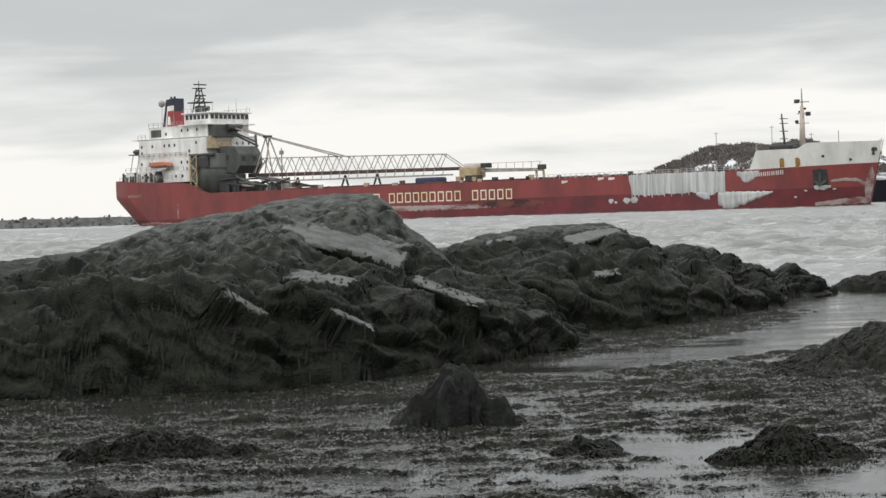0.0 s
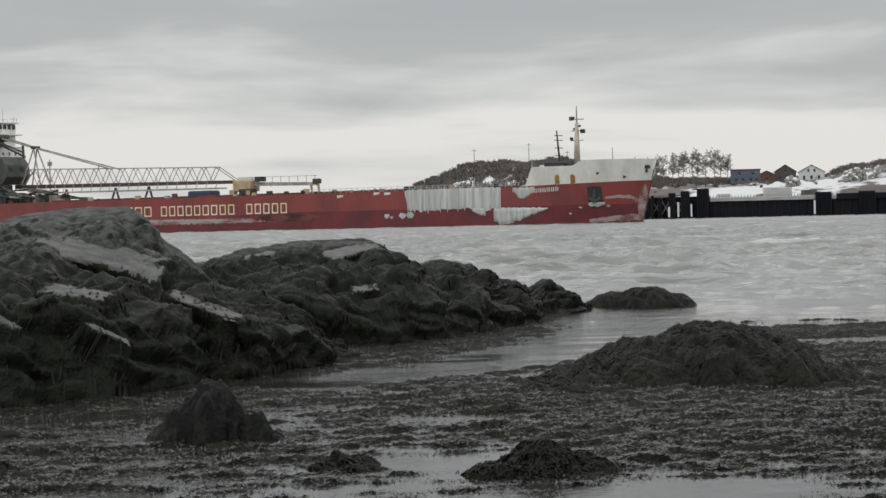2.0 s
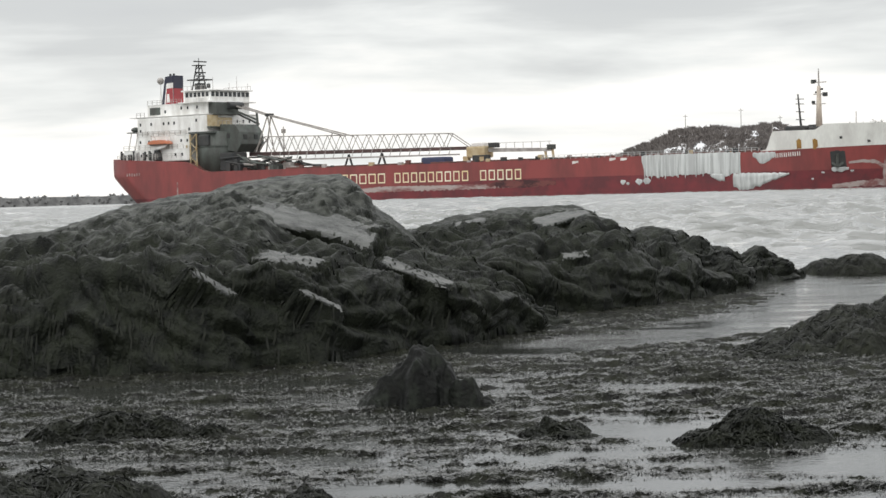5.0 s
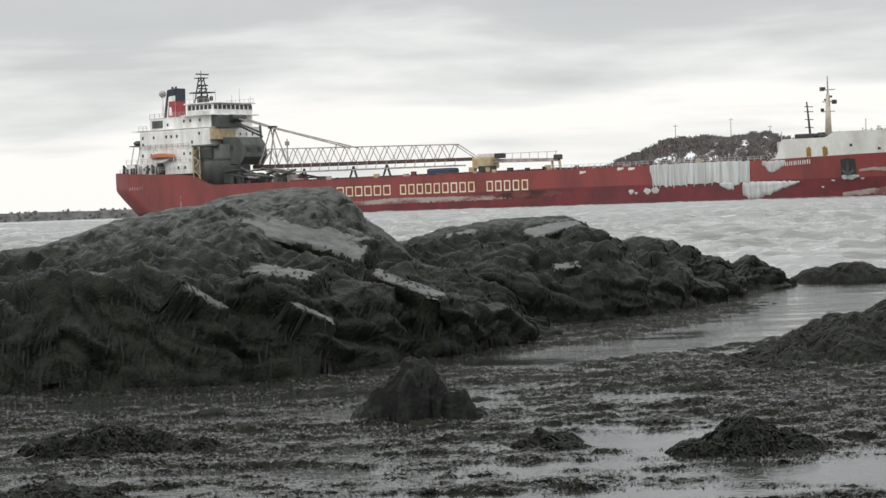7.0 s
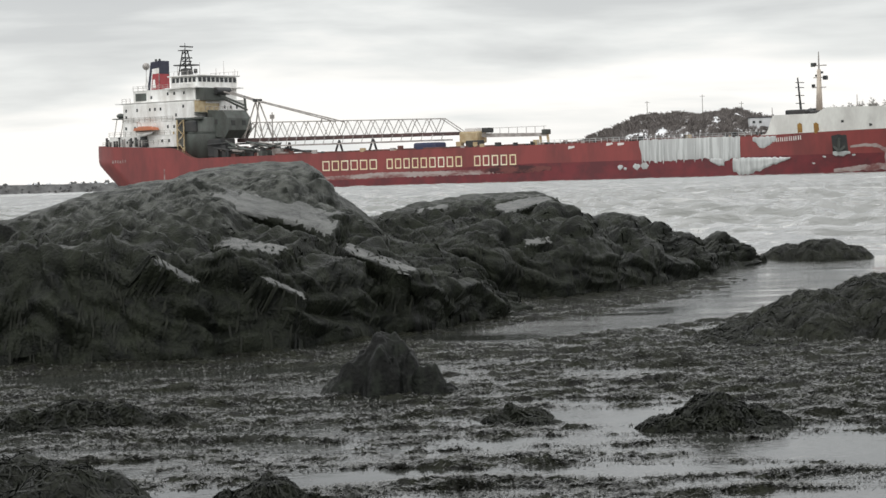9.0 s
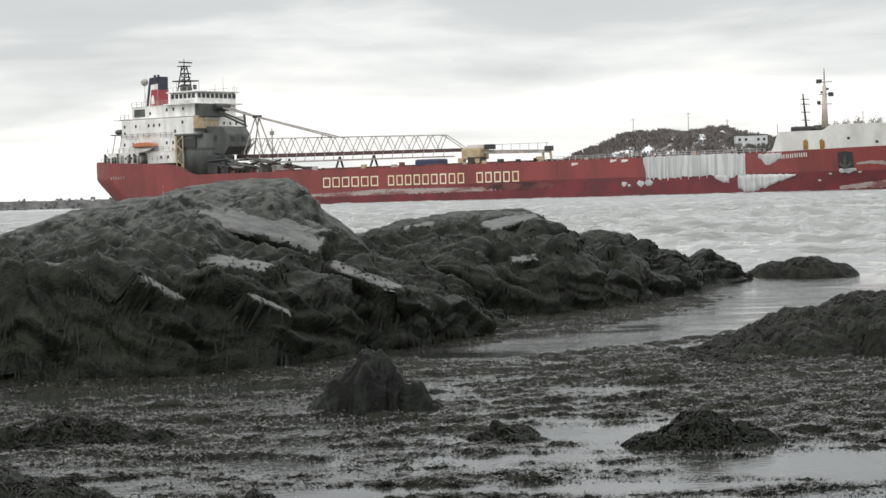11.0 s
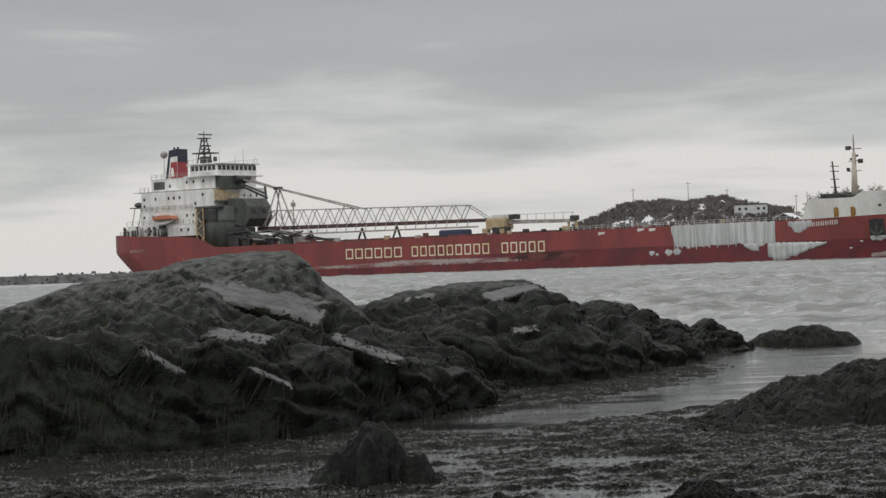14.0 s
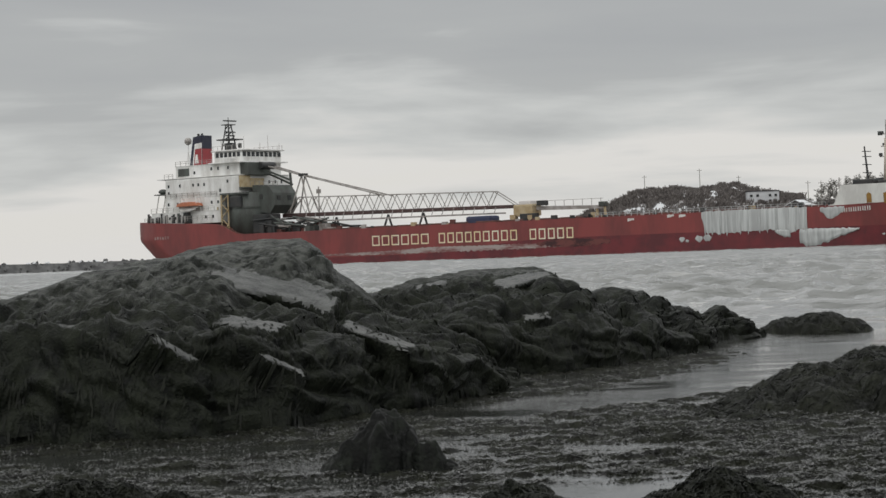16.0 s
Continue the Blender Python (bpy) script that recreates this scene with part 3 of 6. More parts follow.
class Outcrop:
    """A ledge of rock: a steep foot, a slope of swellings and dipping beds, and a barer crest."""

    def __init__(self, foot, crest, top, lumps, seed, wall=0.36, back=0.8, scallop=0.24, beds=()):
        self.beds = [Bed(*b) for b in beds]
        self.foot, self.crest, self.top = curve(foot), curve(crest), curve(top)
        self.lumps, self.seed, self.wall, self.back, self.bay = lumps, seed, wall, back, scallop

    def shape(self, x0, x1, cols, rows):
        seed = self.seed
        v = np.linspace(0, 1, rows)
        s = np.interp(v, [0, 0.36, 0.84, 1], [-0.03, 0.13, 1.0, 1.0 + self.back])
        x = np.repeat(np.linspace(x0, x1, cols)[None, :], rows, 0)
        s = np.repeat(s[:, None], cols, 1)
        f, c, t = self.foot(x), self.crest(x), self.top(x)
        y = f + s * (c - f) + self.bay * fbm(x / 0.62, x * 0 + 3.3, 2, seed + 3) * np.clip(1.2 - s, 0, 1)
        wall = self.wall * (1 + 0.4 * gnoise(x / 0.8, x * 0 + 1.7, seed + 21))
        up = wall * smooth_step((s + 0.02) / 0.11) + (1 - wall) * np.clip(s, 0, 1) ** 0.9
        down = np.clip((s - 1) / self.back, 0, 1)
        z = t * up * np.cos(down * np.pi / 2) - 0.25 * down - 0.10 * (s < 0)
        for cx, cy, rx, ry, h in self.lumps:
            z = z + h * np.exp(-((((x - cx) / rx) ** 2 + ((y - cy) / ry) ** 2) ** 1.4))
        # way along the surface and its normal
        run = np.concatenate([np.zeros((1, cols)), np.cumsum(np.hypot(np.diff(y, axis=0), np.diff(z, axis=0)), 0)], 0)
        q = np.stack([x, y, z], -1)
        nrm = np.cross(np.gradient(q, axis=1), np.gradient(q, axis=0))
        nrm /= np.linalg.norm(nrm, axis=-1)[..., None] + 1e-9
        calm = np.clip(np.abs(1 - s) * 3.5, 0.22, 1) * np.clip((s + 0.03) * 20, 0, 1)
        bare = smooth_step((z - 0.95) / 0.15)
        wx = x + 0.10 * gnoise(x / 0.4, run / 0.4, seed + 30)
        wr = run + 0.10 * gnoise(x / 0.4, run / 0.4, seed + 31)
        along, across = 0.88 * wx - 0.48 * wr, 0.48 * wx + 0.88 * wr
        curtain = smooth_step((0.30 - s) / 0.14) * (1 - bare)
        slope = 1 - curtain
        push = (0.21 * (billow(along / 1.15, across / 0.46, 2, seed) - 0.35) * (1 - 0.45 * bare)
                + 0.055 * (billow(along / 0.40, across / 0.17, 2, seed + 5) - 0.3) * (1 - 0.30 * bare) * (0.4 + 0.6 * slope)
                + 0.13 * curtain * (billow(wx / 0.62, run / 2.2, 2, seed + 41) - 0.35)
                + 0.035 * curtain * (billow(wx / 0.13, run / 0.9, 2, seed + 43) - 0.3)
                + 0.020 * (billow(x / 0.10, run / 0.08, 2, seed + 7) - 0.3) * (1 - 0.5 * bare) * slope
                + 0.007 * gnoise(x / 0.03, run / 0.05, seed + 9) * (1 - 0.5 * bare)
                + 0.018 * bare * ridged((x + 0.8 * z) / 0.5, (z * 6 + y) / 0.4, 3, seed + 15)
                + 0.05 * bare * fbm(along / 1.1, across / 0.40, 3, seed + 17)
                + 0.022 * bare * (ridged(along / 0.30, across / 0.075, 2, seed + 19) - 0.3)
                + 0.008 * bare * ridged(x / 0.07, run / 0.05, 2, seed + 20))
        # beds of rock that dip to the east break the face into ledges
        ph = (z + 0.42 * x + 0.06 * y + 0.16 * fbm(x / 1.1, y / 1.1, 2, seed + 12)) / 0.27
        ph = ph - np.floor(ph)
        ledge = np.where(ph < 0.84, (ph / 0.84) ** 2, 1 - smooth_step((ph - 0.84) / 0.16))
        push = push + (0.085 - 0.03 * bare) * (ledge - 0.3) * (0.35 + 0.65 * slope)
        q = q + nrm * (push * calm)[..., None]
        for bed in self.beds:
            q = bed.flatten(q)
        return q, nrm, s

    def at(self, x, y):
        """The surface's height at a plan place."""
        c = int(np.argmin(np.abs(self.mesh_q[40, :, 0] - x)))
        r = int(np.argmin(np.abs(self.mesh_q[:, c, 1] - y)))
        return float(self.mesh_q[r, c, 2])

    def build(self, name, x0, x1, cols, rows, material, label, weed=0, smooth=True):
        q, nrm, s = self.shape(x0, x1, cols, rows)
        self.mesh_q = q
        ob = link_mesh(name, array_mesh(name, q.reshape(-1, 3), grid_quads(rows, cols)), material, smooth=smooth)
        tagged(ob, label, "rock")
        for bed in self.beds:
            bed.build(q, ob)
        if weed:
            # fronds hang down the face from row to row
            rng = np.random.default_rng(self.seed)
            r = rng.integers(int(rows * 0.08), int(rows * 0.80), weed)
            c = rng.integers(12, cols - 12, weed)
            z = q[r, c, 2]
            keep = (z > 0.05) & (z < 0.95 + 0.12 * gnoise(q[r, c, 0] / 0.5, q[r, c, 1] / 0.5, 77)) & (gnoise(q[r, c, 0] / 0.3, r / 30.0, 78) > -0.3)
            r, c = r[keep], c[keep]
            n = len(r)
            reach = np.where(s[r, c] < 0.14, rng.integers(4, 12, n), rng.integers(1, 4, n))
            drift = rng.normal(0, 1, n) * np.where(s[r, c] < 0.14, 2.0, 6.0)
            half = rng.uniform(0.003, 0.012, n)
            verts = np.zeros((n, 4, 2, 3))
            for k in range(4):
                rk = np.clip(np.round(r - reach * k / 3).astype(int), 0, rows - 1)
                ck = np.clip(np.round(c + drift * k / 3).astype(int), 0, cols - 1)
                p = q[rk, ck] + nrm[rk, ck] * (0.004 + 0.010 * math.sin(math.pi * (k + 0.4) / 3.6))
                w = half * (0.6 if k in (0, 3) else 1.0)
                for e, sg in ((0, -1), (1, 1)):
                    verts[:, k, e] = p
                    verts[:, k, e, 0] += sg * w
            base = np.arange(n)[:, None] * 8
            quads = np.stack([base + 2 * np.arange(3)[None, :] + o for o in (0, 1, 3, 2)], -1).reshape(-1, 4)
            tagged(link_mesh("rockweed", array_mesh("rockweed", verts.reshape(-1, 3), quads), M_FROND, ob, "hanging dark rockweed fronds"), kind="stuff")
        return ob


main_rock = Outcrop(
    foot=[(-8, 16.6), (-3.5, 16.5), (-2.4, 16.6), (-1.3, 16.85), (-0.44, 17.9), (0.37, 19.2), (1.1, 20.1), (1.6, 21.5)],
    crest=[(-8, 20.3), (-4.4, 20.5), (-3.3, 21.4), (-2.3, 22.0), (-1.6, 22.5), (-0.5, 22.5), (0.1, 22.2), (1.0, 21.9), (1.6, 22.2)],
    top=[(-8, 0.9), (-4.36, 1.03), (-3.86, 1.08), (-3.5, 1.14), (-3.0, 1.32), (-2.28, 1.45), (-1.6, 1.59), (-1.1, 1.63), (-0.75, 1.60), (-0.57, 1.50), (-0.43, 1.27), (-0.26, 1.16), (0.0, 0.96), (0.1, 0.82), (0.5, 0.68), (1.0, 0.48), (1.25, 0.16), (1.6, -0.1)],
    lumps=[(0.02, 19.2, 0.40, 0.40, 0.20), (0.70, 20.2, 0.30, 0.45, 0.12), (-1.15, 17.55, 0.42, 0.40, 0.20), (-0.35, 18.6, 0.3, 0.3, 0.1), (-2.7, 17.3, 0.40, 0.4, 0.16), (-3.5, 17.6, 0.5, 0.5, 0.16), (-0.72, 20.1, 0.40, 0.6, -0.16), (-0.95, 19.75, 0.35, 0.4, -0.18), (-0.3, 21.3, 0.4, 0.6, 0.08), (-0.62, 21.3, 0.24, 0.32, -0.18), (-0.62, 21.95, 0.26, 0.3, 0.05)],
    seed=11,
    beds=[((-1.515, 20.439, 1.31), (-0.399, 20.289, 0.966), 0.62, 20, 1), ((-1.32, 18.3, 0.915), (-0.81, 17.9, 0.785), 0.30, 16, 2), ((-0.265, 19.1, 0.805), (0.31, 18.8, 0.55), 0.28, 16, 3),
          ((-1.79, 16.92, 0.825), (-1.46, 16.98, 0.59), 0.15, 20, 4), ((-0.95, 17.36, 0.625), (-0.60, 17.5, 0.43), 0.12, 18, 5),
          ((-2.72, 18.1, 0.91), (-2.46, 17.96, 0.87), 0.10, 16, 6)])
MAIN_ROCK = main_rock.build("rock_outcrop", -7.0, 1.6, 950, 270, M_ROCK, "dark weed-hung rock ledge with a bare grey crest", weed=2600)

far_rock = Outcrop(
    foot=[(-1.2, 23.5), (0.5, 23.2), (1.3, 23.0), (2.4, 23.9), (3.5, 25.6), (4.3, 27.6), (5.4, 29.8), (5.8, 30.6)],
    crest=[(-1.2, 26), (0, 26), (0.5, 26.5), (1.2, 27), (2.4, 27), (3.6, 27.6), (4.3, 28.5), (4.9, 29.6), (5.5, 30.6), (5.8, 31)],
    top=[(-1.2, 0.8), (-0.45, 0.88), (0.04, 0.94), (0.48, 1.07), (1.2, 1.17), (1.8, 1.19), (2.2, 1.16), (2.39, 1.04), (2.84, 0.84), (3.1, 0.87), (3.6, 0.81), (3.8, 0.64), (4.3, 0.54), (4.5, 0.43), (4.92, 0.52), (5.25, 0.36), (5.53, 0.14), (5.8, -0.1)],
    lumps=[(2.3, 24.6, 0.35, 0.4, 0.14), (1.2, 23.8, 0.4, 0.4, 0.12), (3.2, 26.2, 0.3, 0.4, 0.1)],
    seed=23,
    beds=[((1.72, 24.12, 0.635), (2.04, 24.15, 0.63), 0.22, 18, 11), ((1.50, 25.75, 1.00), (2.25, 26.2, 1.10), 0.36, 14, 12), ((0.5, 25.6, 1.0), (0.95, 25.7, 1.05), 0.2, 14, 13)])
FAR_ROCK = far_rock.build("rock_outcrop", -1.2, 5.8, 640, 190, M_ROCK, "low dark rock ridge draped with rockweed, running out to sea", weed=1800)


class Boulder:
    """A weedy hump on the flat, made of a few domes."""

    def __init__(self, domes, seed, rough=1.0, fine=1.0):
        self.domes, self.seed, self.rough, self.fine = domes, seed, rough, fine

    def height(self, x, y):
        wx, wy = x + 0.05 * gnoise(x / 0.2, y / 0.2, self.seed + 1), y + 0.05 * gnoise(x / 0.2, y / 0.2, self.seed + 2)
        z = np.full(np.shape(x), -0.06)
        for cx, cy, rx, ry, h, pw in self.domes:
            d = np.sqrt(((wx - cx) / rx) ** 2 + ((wy - cy) / ry) ** 2)
            z = np.maximum(z, (h + 0.06) * np.clip(1 - d ** pw, 0, 1) ** 0.8 - 0.06)
        lift = np.clip((z + 0.06) / 0.12, 0, 1)
        return z + lift * self.rough * ((0.055 - 0.03 * self.fine) * fbm(x / 0.16, y / 0.2, 3, self.seed) + 0.010 * self.fine * ridged(x / 0.06, y / 0.09, 2, self.seed + 4) + 0.006 * self.fine * gnoise(x / 0.02, y / 0.03, self.seed + 6))

    def build(self, name, cols, rows, material, label, weed=0, frond=0.12, category="rock"):
        x0, x1 = min(d[0] - d[2] for d in self.domes) - 0.06, max(d[0] + d[2] for d in self.domes) + 0.06
        y0, y1 = min(d[1] - d[3] for d in self.domes) - 0.06, max(d[1] + d[3] for d in self.domes) + 0.06
        x, y = np.meshgrid(np.linspace(x0, x1, cols), np.linspace(y0, y1, rows))
        z = self.height(x, y)
        ob = link_mesh(name, array_mesh(name, np.stack([x, y, z], -1).reshape(-1, 3), grid_quads(rows, cols)), material, smooth=True)
        tagged(ob, label, category)
        if weed:
            rng = np.random.default_rng(self.seed)
            p = np.stack([rng.uniform(x0, x1, weed), rng.uniform(y0, y1, weed)], -1)
            p = p[self.height(p[:, 0], p[:, 1]) > 0.0]
            e = 0.03
            gx = self.height(p[:, 0] + e, p[:, 1]) - self.height(p[:, 0] - e, p[:, 1])
            gy = self.height(p[:, 0], p[:, 1] + e) - self.height(p[:, 0], p[:, 1] - e)
            way = -np.stack([gx, gy], -1) / (2 * e) * 0.5 + rng.normal(0, 0.9, (len(p), 2))
            way /= np.linalg.norm(way, axis=1)[:, None] + 1e-6
            ribbons("rockweed", p, way, self.height, rng, frond, 0.007, M_FROND, ob, label="dark wet rockweed fronds")
        return ob


Boulder([(5.95 + 0.4, 31.7, 0.5, 0.7, 0.22, 2.2), (6.8, 31.5, 0.6, 0.8, 0.29, 2.4), (7.2, 31.3, 0.35, 0.6, 0.18, 2.2)], 31).build(
    "islet_rock", 160, 60, M_SMALL, "low dark weed-covered rock awash in the shallows", weed=2500, frond=0.12)
Boulder([(0.05, 13.74, 0.22, 0.40, 0.39, 1.8), (-0.09, 13.72, 0.25, 0.34, 0.25, 1.7), (0.00, 13.58, 0.14, 0.26, 0.31, 2.0), (0.19, 13.66, 0.15, 0.3, 0.21, 2.0), (0.315, 13.5, 0.14, 0.2, 0.16, 2.2), (-0.25, 13.65, 0.18, 0.25, 0.09, 1.7), (0.46, 13.45, 0.13, 0.16, 0.05, 1.6)], 37, 1.6, 0.15).build(
    "shore_boulder", 200, 110, M_BOULDER, "pointed dark wet boulder standing on the weedy flat")
Boulder([(3.3, 17.2, 0.75, 1.0, 0.16, 1.6), (3.75, 17.5, 0.7, 1.3, 0.34, 1.8), (4.35, 17.5, 0.75, 1.5, 0.45, 2.4), (4.75, 17.3, 0.55, 1.2, 0.34, 2.4), (2.9, 16.6, 0.6, 0.8, 0.06, 1.5), (5.0, 16.8, 0.5, 0.8, 0.16, 2.0), (4.15, 16.5, 0.28, 0.4, 0.30, 2.2), (3.6, 16.7, 0.35, 0.5, 0.22, 2.0), (4.7, 16.4, 0.3, 0.4, 0.24, 2.0), (3.0, 15.8, 0.9, 0.7, 0.05, 1.4)], 41, 1.1, 0.45).build(
    "seaweed_mound", 420, 220, M_SMALL, "broad hump of rock under thick dark rockweed", weed=11000, frond=0.11)
for _domes, _seed, _label in (
        ([(1.83, 11.35, 0.30, 0.42, 0.155, 1.7), (1.62, 11.25, 0.28, 0.3, 0.07, 1.4), (2.08, 11.3, 0.24, 0.3, 0.08, 1.5), (1.85, 11.2, 0.55, 0.5, 0.025, 1.3)], 43, "rounded heap of dark rockweed beside a pool"),
        ([(0.76, 11.9, 0.16, 0.3, 0.06, 1.3), (0.90, 11.95, 0.14, 0.25, 0.045, 1.3), (0.66, 11.8, 0.16, 0.2, 0.03, 1.3), (0.82, 11.8, 0.34, 0.4, 0.02, 1.2)], 47, "low heap of dark rockweed"),
        ([(-1.78, 12.4, 0.42, 0.4, 0.12, 1.5), (-1.5, 12.3, 0.3, 0.3, 0.10, 1.5), (-2.1, 12.35, 0.3, 0.3, 0.08, 1.4), (-1.22, 12.2, 0.25, 0.25, 0.05, 1.3), (-1.65, 12.2, 0.75, 0.45, 0.03, 1.3)], 53, "flat-topped heap of tangled rockweed"),
        ([(-0.50, 9.0, 0.26, 0.45, 0.115, 1.3), (-0.25, 8.8, 0.3, 0.3, 0.06, 1.4), (-0.68, 8.9, 0.2, 0.3, 0.06, 1.3)], 59, "heap of dark rockweed close to the shore"),
        ([(-1.35, 9.0, 0.40, 0.6, 0.19, 1.6), (-1.0, 8.6, 0.35, 0.4, 0.09, 1.5), (-1.68, 9.7, 0.42, 0.5, 0.15, 1.5), (-2.0, 9.2, 0.5, 0.6, 0.2, 1.8)], 61, "thick heap of hanging rockweed")):
    Boulder(_domes, _seed, 1.1).build("seaweed_mound", 170, 90, M_SMALL, _label, weed=7000, frond=0.11, category="seaweed")



# ---- the ship: x forward from the stern, y to port, z up from the water ----
ship = tagged(new("cargo_ship"), "red self-unloading bulk carrier with white house, worn iced hull", "ship")


def smooth01(t):
    t = np.clip(t, 0, 1)
    return t * t * (3 - 2 * t)


def stern_end(z):
    """Where the hull ends aft at the height z: upright above, cut away below."""
    return -2.2 + 9.1 * (1 - np.clip(np.asarray(z, float) / 7.5, -0.3, 1)) ** 1.1


def half_beam(x, z):
    """Half the hull's breadth at x along it and z over the water."""
    x, z = np.asarray(x, float), np.asarray(z, float)
    aft = np.clip((x - stern_end(z)) / 12.0, 0, 1) ** 0.3
    nose = 219.2 + np.clip(z, 0, 14) * 0.245
    full = 26.0 - np.clip(z, 0, 13) * 0.35
    fore = np.clip((nose - x) / full, 0, 1)
    fore = (1 - (1 - fore) ** 2.3) ** 0.75
    return 11.57 * np.clip(aft, 0, 1) * fore


def sheer(x):
    """The hull's upper edge, red paint only."""
    poop = 12.05 - 0.045 * x
    z = np.where(x < 31, poop, np.where(x < 40, poop + (7.9 - poop) * smooth01((x - 31) / 9), 7.9))
    return z + np.clip((x - 192) / 30, 0, 1) ** 1.3 * 0.75


HULL_X = np.concatenate([np.linspace(-2.3, 6, 30), np.linspace(6.5, 40, 50), np.linspace(42, 190, 50), np.linspace(191, 224, 60)])


def hull_side(name, low, high, rows, material, label, inset=0.0):
    """A strip of shell plating on both sides between two height lines."""
    x = HULL_X
    v = np.linspace(0, 1, rows)
    out = []
    for side in (-1, 1):
        z = low(x)[None, :] + (high(x) - low(x))[None, :] * v[:, None]
        xx = np.repeat(x[None, :], rows, 0)
        # ends are drawn in to the true stem and stern at each height
        tail = stern_end(z)
        nose = 219.2 + np.clip(z, 0, 14) * 0.245 - 0.02
        xx = np.clip(xx, tail, nose)
        yy = side * (half_beam(xx, z) + inset)
        out.append(np.stack([xx, yy, z], -1).reshape(-1, 3))
    n = rows * len(x)
    q = grid_quads(rows, len(x))
    return link_mesh(name, array_mesh(name, np.concatenate(out), np.concatenate([q, q[:, ::-1] + n])), material, ship, label, smooth=True)


boot = lambda x: 1.5 + 2.4 * smooth01((x - 92) / 40)
hull_side("hull", lambda x: boot(x), sheer, 16, M_RED, "red painted hull side, faded and scuffed")
hull_side("hull_bottom", lambda x: boot(x) * 0 - 3.0, boot, 12, M_RED_LOW, "darker maroon lower hull")


def forecastle_top(x):
    return np.where(x < 198, 8.2, np.where(x < 200, 8.2 + 3.7 * smooth01((x - 198) / 2), np.where(x < 208.5, 11.9, 11.9 + 1.1 * smooth01((x - 208.5) / 2.4))))


def build_bulwark():
    x = np.linspace(197.0, 223, 70)
    rows, out = 8, []
    for side in (-1, 1):
        v = np.linspace(0, 1, rows)[:, None]
        lo, hi = sheer(x)[None, :] + 0.02, forecastle_top(x)[None, :]
        z = lo + (hi - lo) * v
        xx = np.minimum(np.repeat(x[None, :], rows, 0), 219.2 + np.clip(z, 0, 14) * 0.245 - 0.02)
        out.append(np.stack([xx, side * (half_beam(xx, z) + 0.03), z], -1).reshape(-1, 3))
    q = grid_quads(rows, len(x))
    link_mesh("bow_bulwark", array_mesh("bow_bulwark", np.concatenate(out), np.concatenate([q, q[:, ::-1] + rows * len(x)])), M_BOW_WHITE, ship, "off-white forecastle side with rust runs", smooth=True)


build_bulwark()


def deck_plate(name, x0, x1, level, n, material):
    """A deck that follows the hull's outline."""
    bm = bmesh.new()
    xs = np.linspace(x0, x1, n)
    a = [bm.verts.new((x, -float(half_beam(x, level(x))) + 0.05, level(x))) for x in xs]
    b = [bm.verts.new((x, float(half_beam(x, level(x))) - 0.05, level(x))) for x in xs]
    for i in range(n - 1):
        bm.faces.new((a[i], a[i + 1], b[i + 1], b[i]))
    return part(name, bm, material, ship)


deck_plate("poop_deck", -2.1, 31, lambda x: 12.0 - 0.045 * x - 0.15, 20, M_DECK)
deck_plate("main_deck", 31, 199, lambda x: 7.6 + (3.0 * (1 - float(smooth01((x - 31) / 9))) if x < 40 else 0), 60, M_DECK)
deck_plate("forecastle_deck", 199, 221.6, lambda x: 10.9, 24, M_DECK)

# ---- ship: deckhouse in tiers, each with its own windows ----
def pane_row(parent, places, w=0.55, h=0.75, proud=0.05):
    """Small dark windows: (x, y, z) and the side they face, 's' starboard or 'f' forward."""
    for x, y, z, face in places:
        bm = bmesh.new()
        if face == "s":
            box(bm, (x - w / 2, y - proud, z - h / 2), (x + w / 2, y + 0.02, z + h / 2))
        else:
            box(bm, (x - 0.02, y - w / 2, z - h / 2), (x + proud, y + w / 2, z + h / 2))
        part("window", bm, M_GLASS, parent, "dark window pane")


def tier(name, x0, x1, y, z0, z1, windows, bev=0.15):
    t = part(name, bevelled(made(box, (x0, -y, z0), (x1, y, z1)), bev), M_WHITE, ship, "white painted steel deckhouse tier")
    pane_row(t, windows)
    part("deck_edge", made(box, (x0 - 0.08, -y - 0.08, z1 - 0.02), (x1 + 0.08, y + 0.08, z1 + 0.10)), M_WHITE, t)
    return t


tier("poop_house", 7.5, 31.5, 10.0, 11.0, 14.0, [(x, -10.0, 12.6, "s") for x in (9.5, 14, 16, 21, 26.5, 29)])
tier("lower_house", 11.7, 31.5, 9.3, 14.0, 17.5, [(x, -9.3, 16.1, "s") for x in (13.0, 16.2, 28.0, 30.2)])
tier("middle_house", 11.9, 37.3, 9.3, 17.5, 22.4, [(x, -9.3, 20.6, "s") for x in (13.2, 17.2, 21.8, 23.6, 25.6)] + [(x, -9.3, 18.9, "s") for x in (13.2, 31.0)]
     + [(33.6, -9.3, 21.0, "s")] + [(37.3, y, 20.7, "f") for y in (-3.4, -2.0, 1.6, 3.8, 6.0)], 0.5)
tier("upper_house", 14.0, 36.0, 7.5, 22.4, 25.5, [(x, -7.5, 24.4, "s") for x in (26.5, 28.8, 32.2)] + [(20.6, -7.5, 23.7, "s")])
part("vent_louvre", made(box, (15.0, -7.62, 23.0), (18.8, -7.5, 24.9)), M_GREY, ship, "grey louvred vent panel")
wheelhouse = part("wheelhouse", bevelled(made(box, (27.2, -7.2, 25.5), (36.6, 7.2, 28.4)), 0.5), M_WHITE, ship, "white wheelhouse with a band of windows")
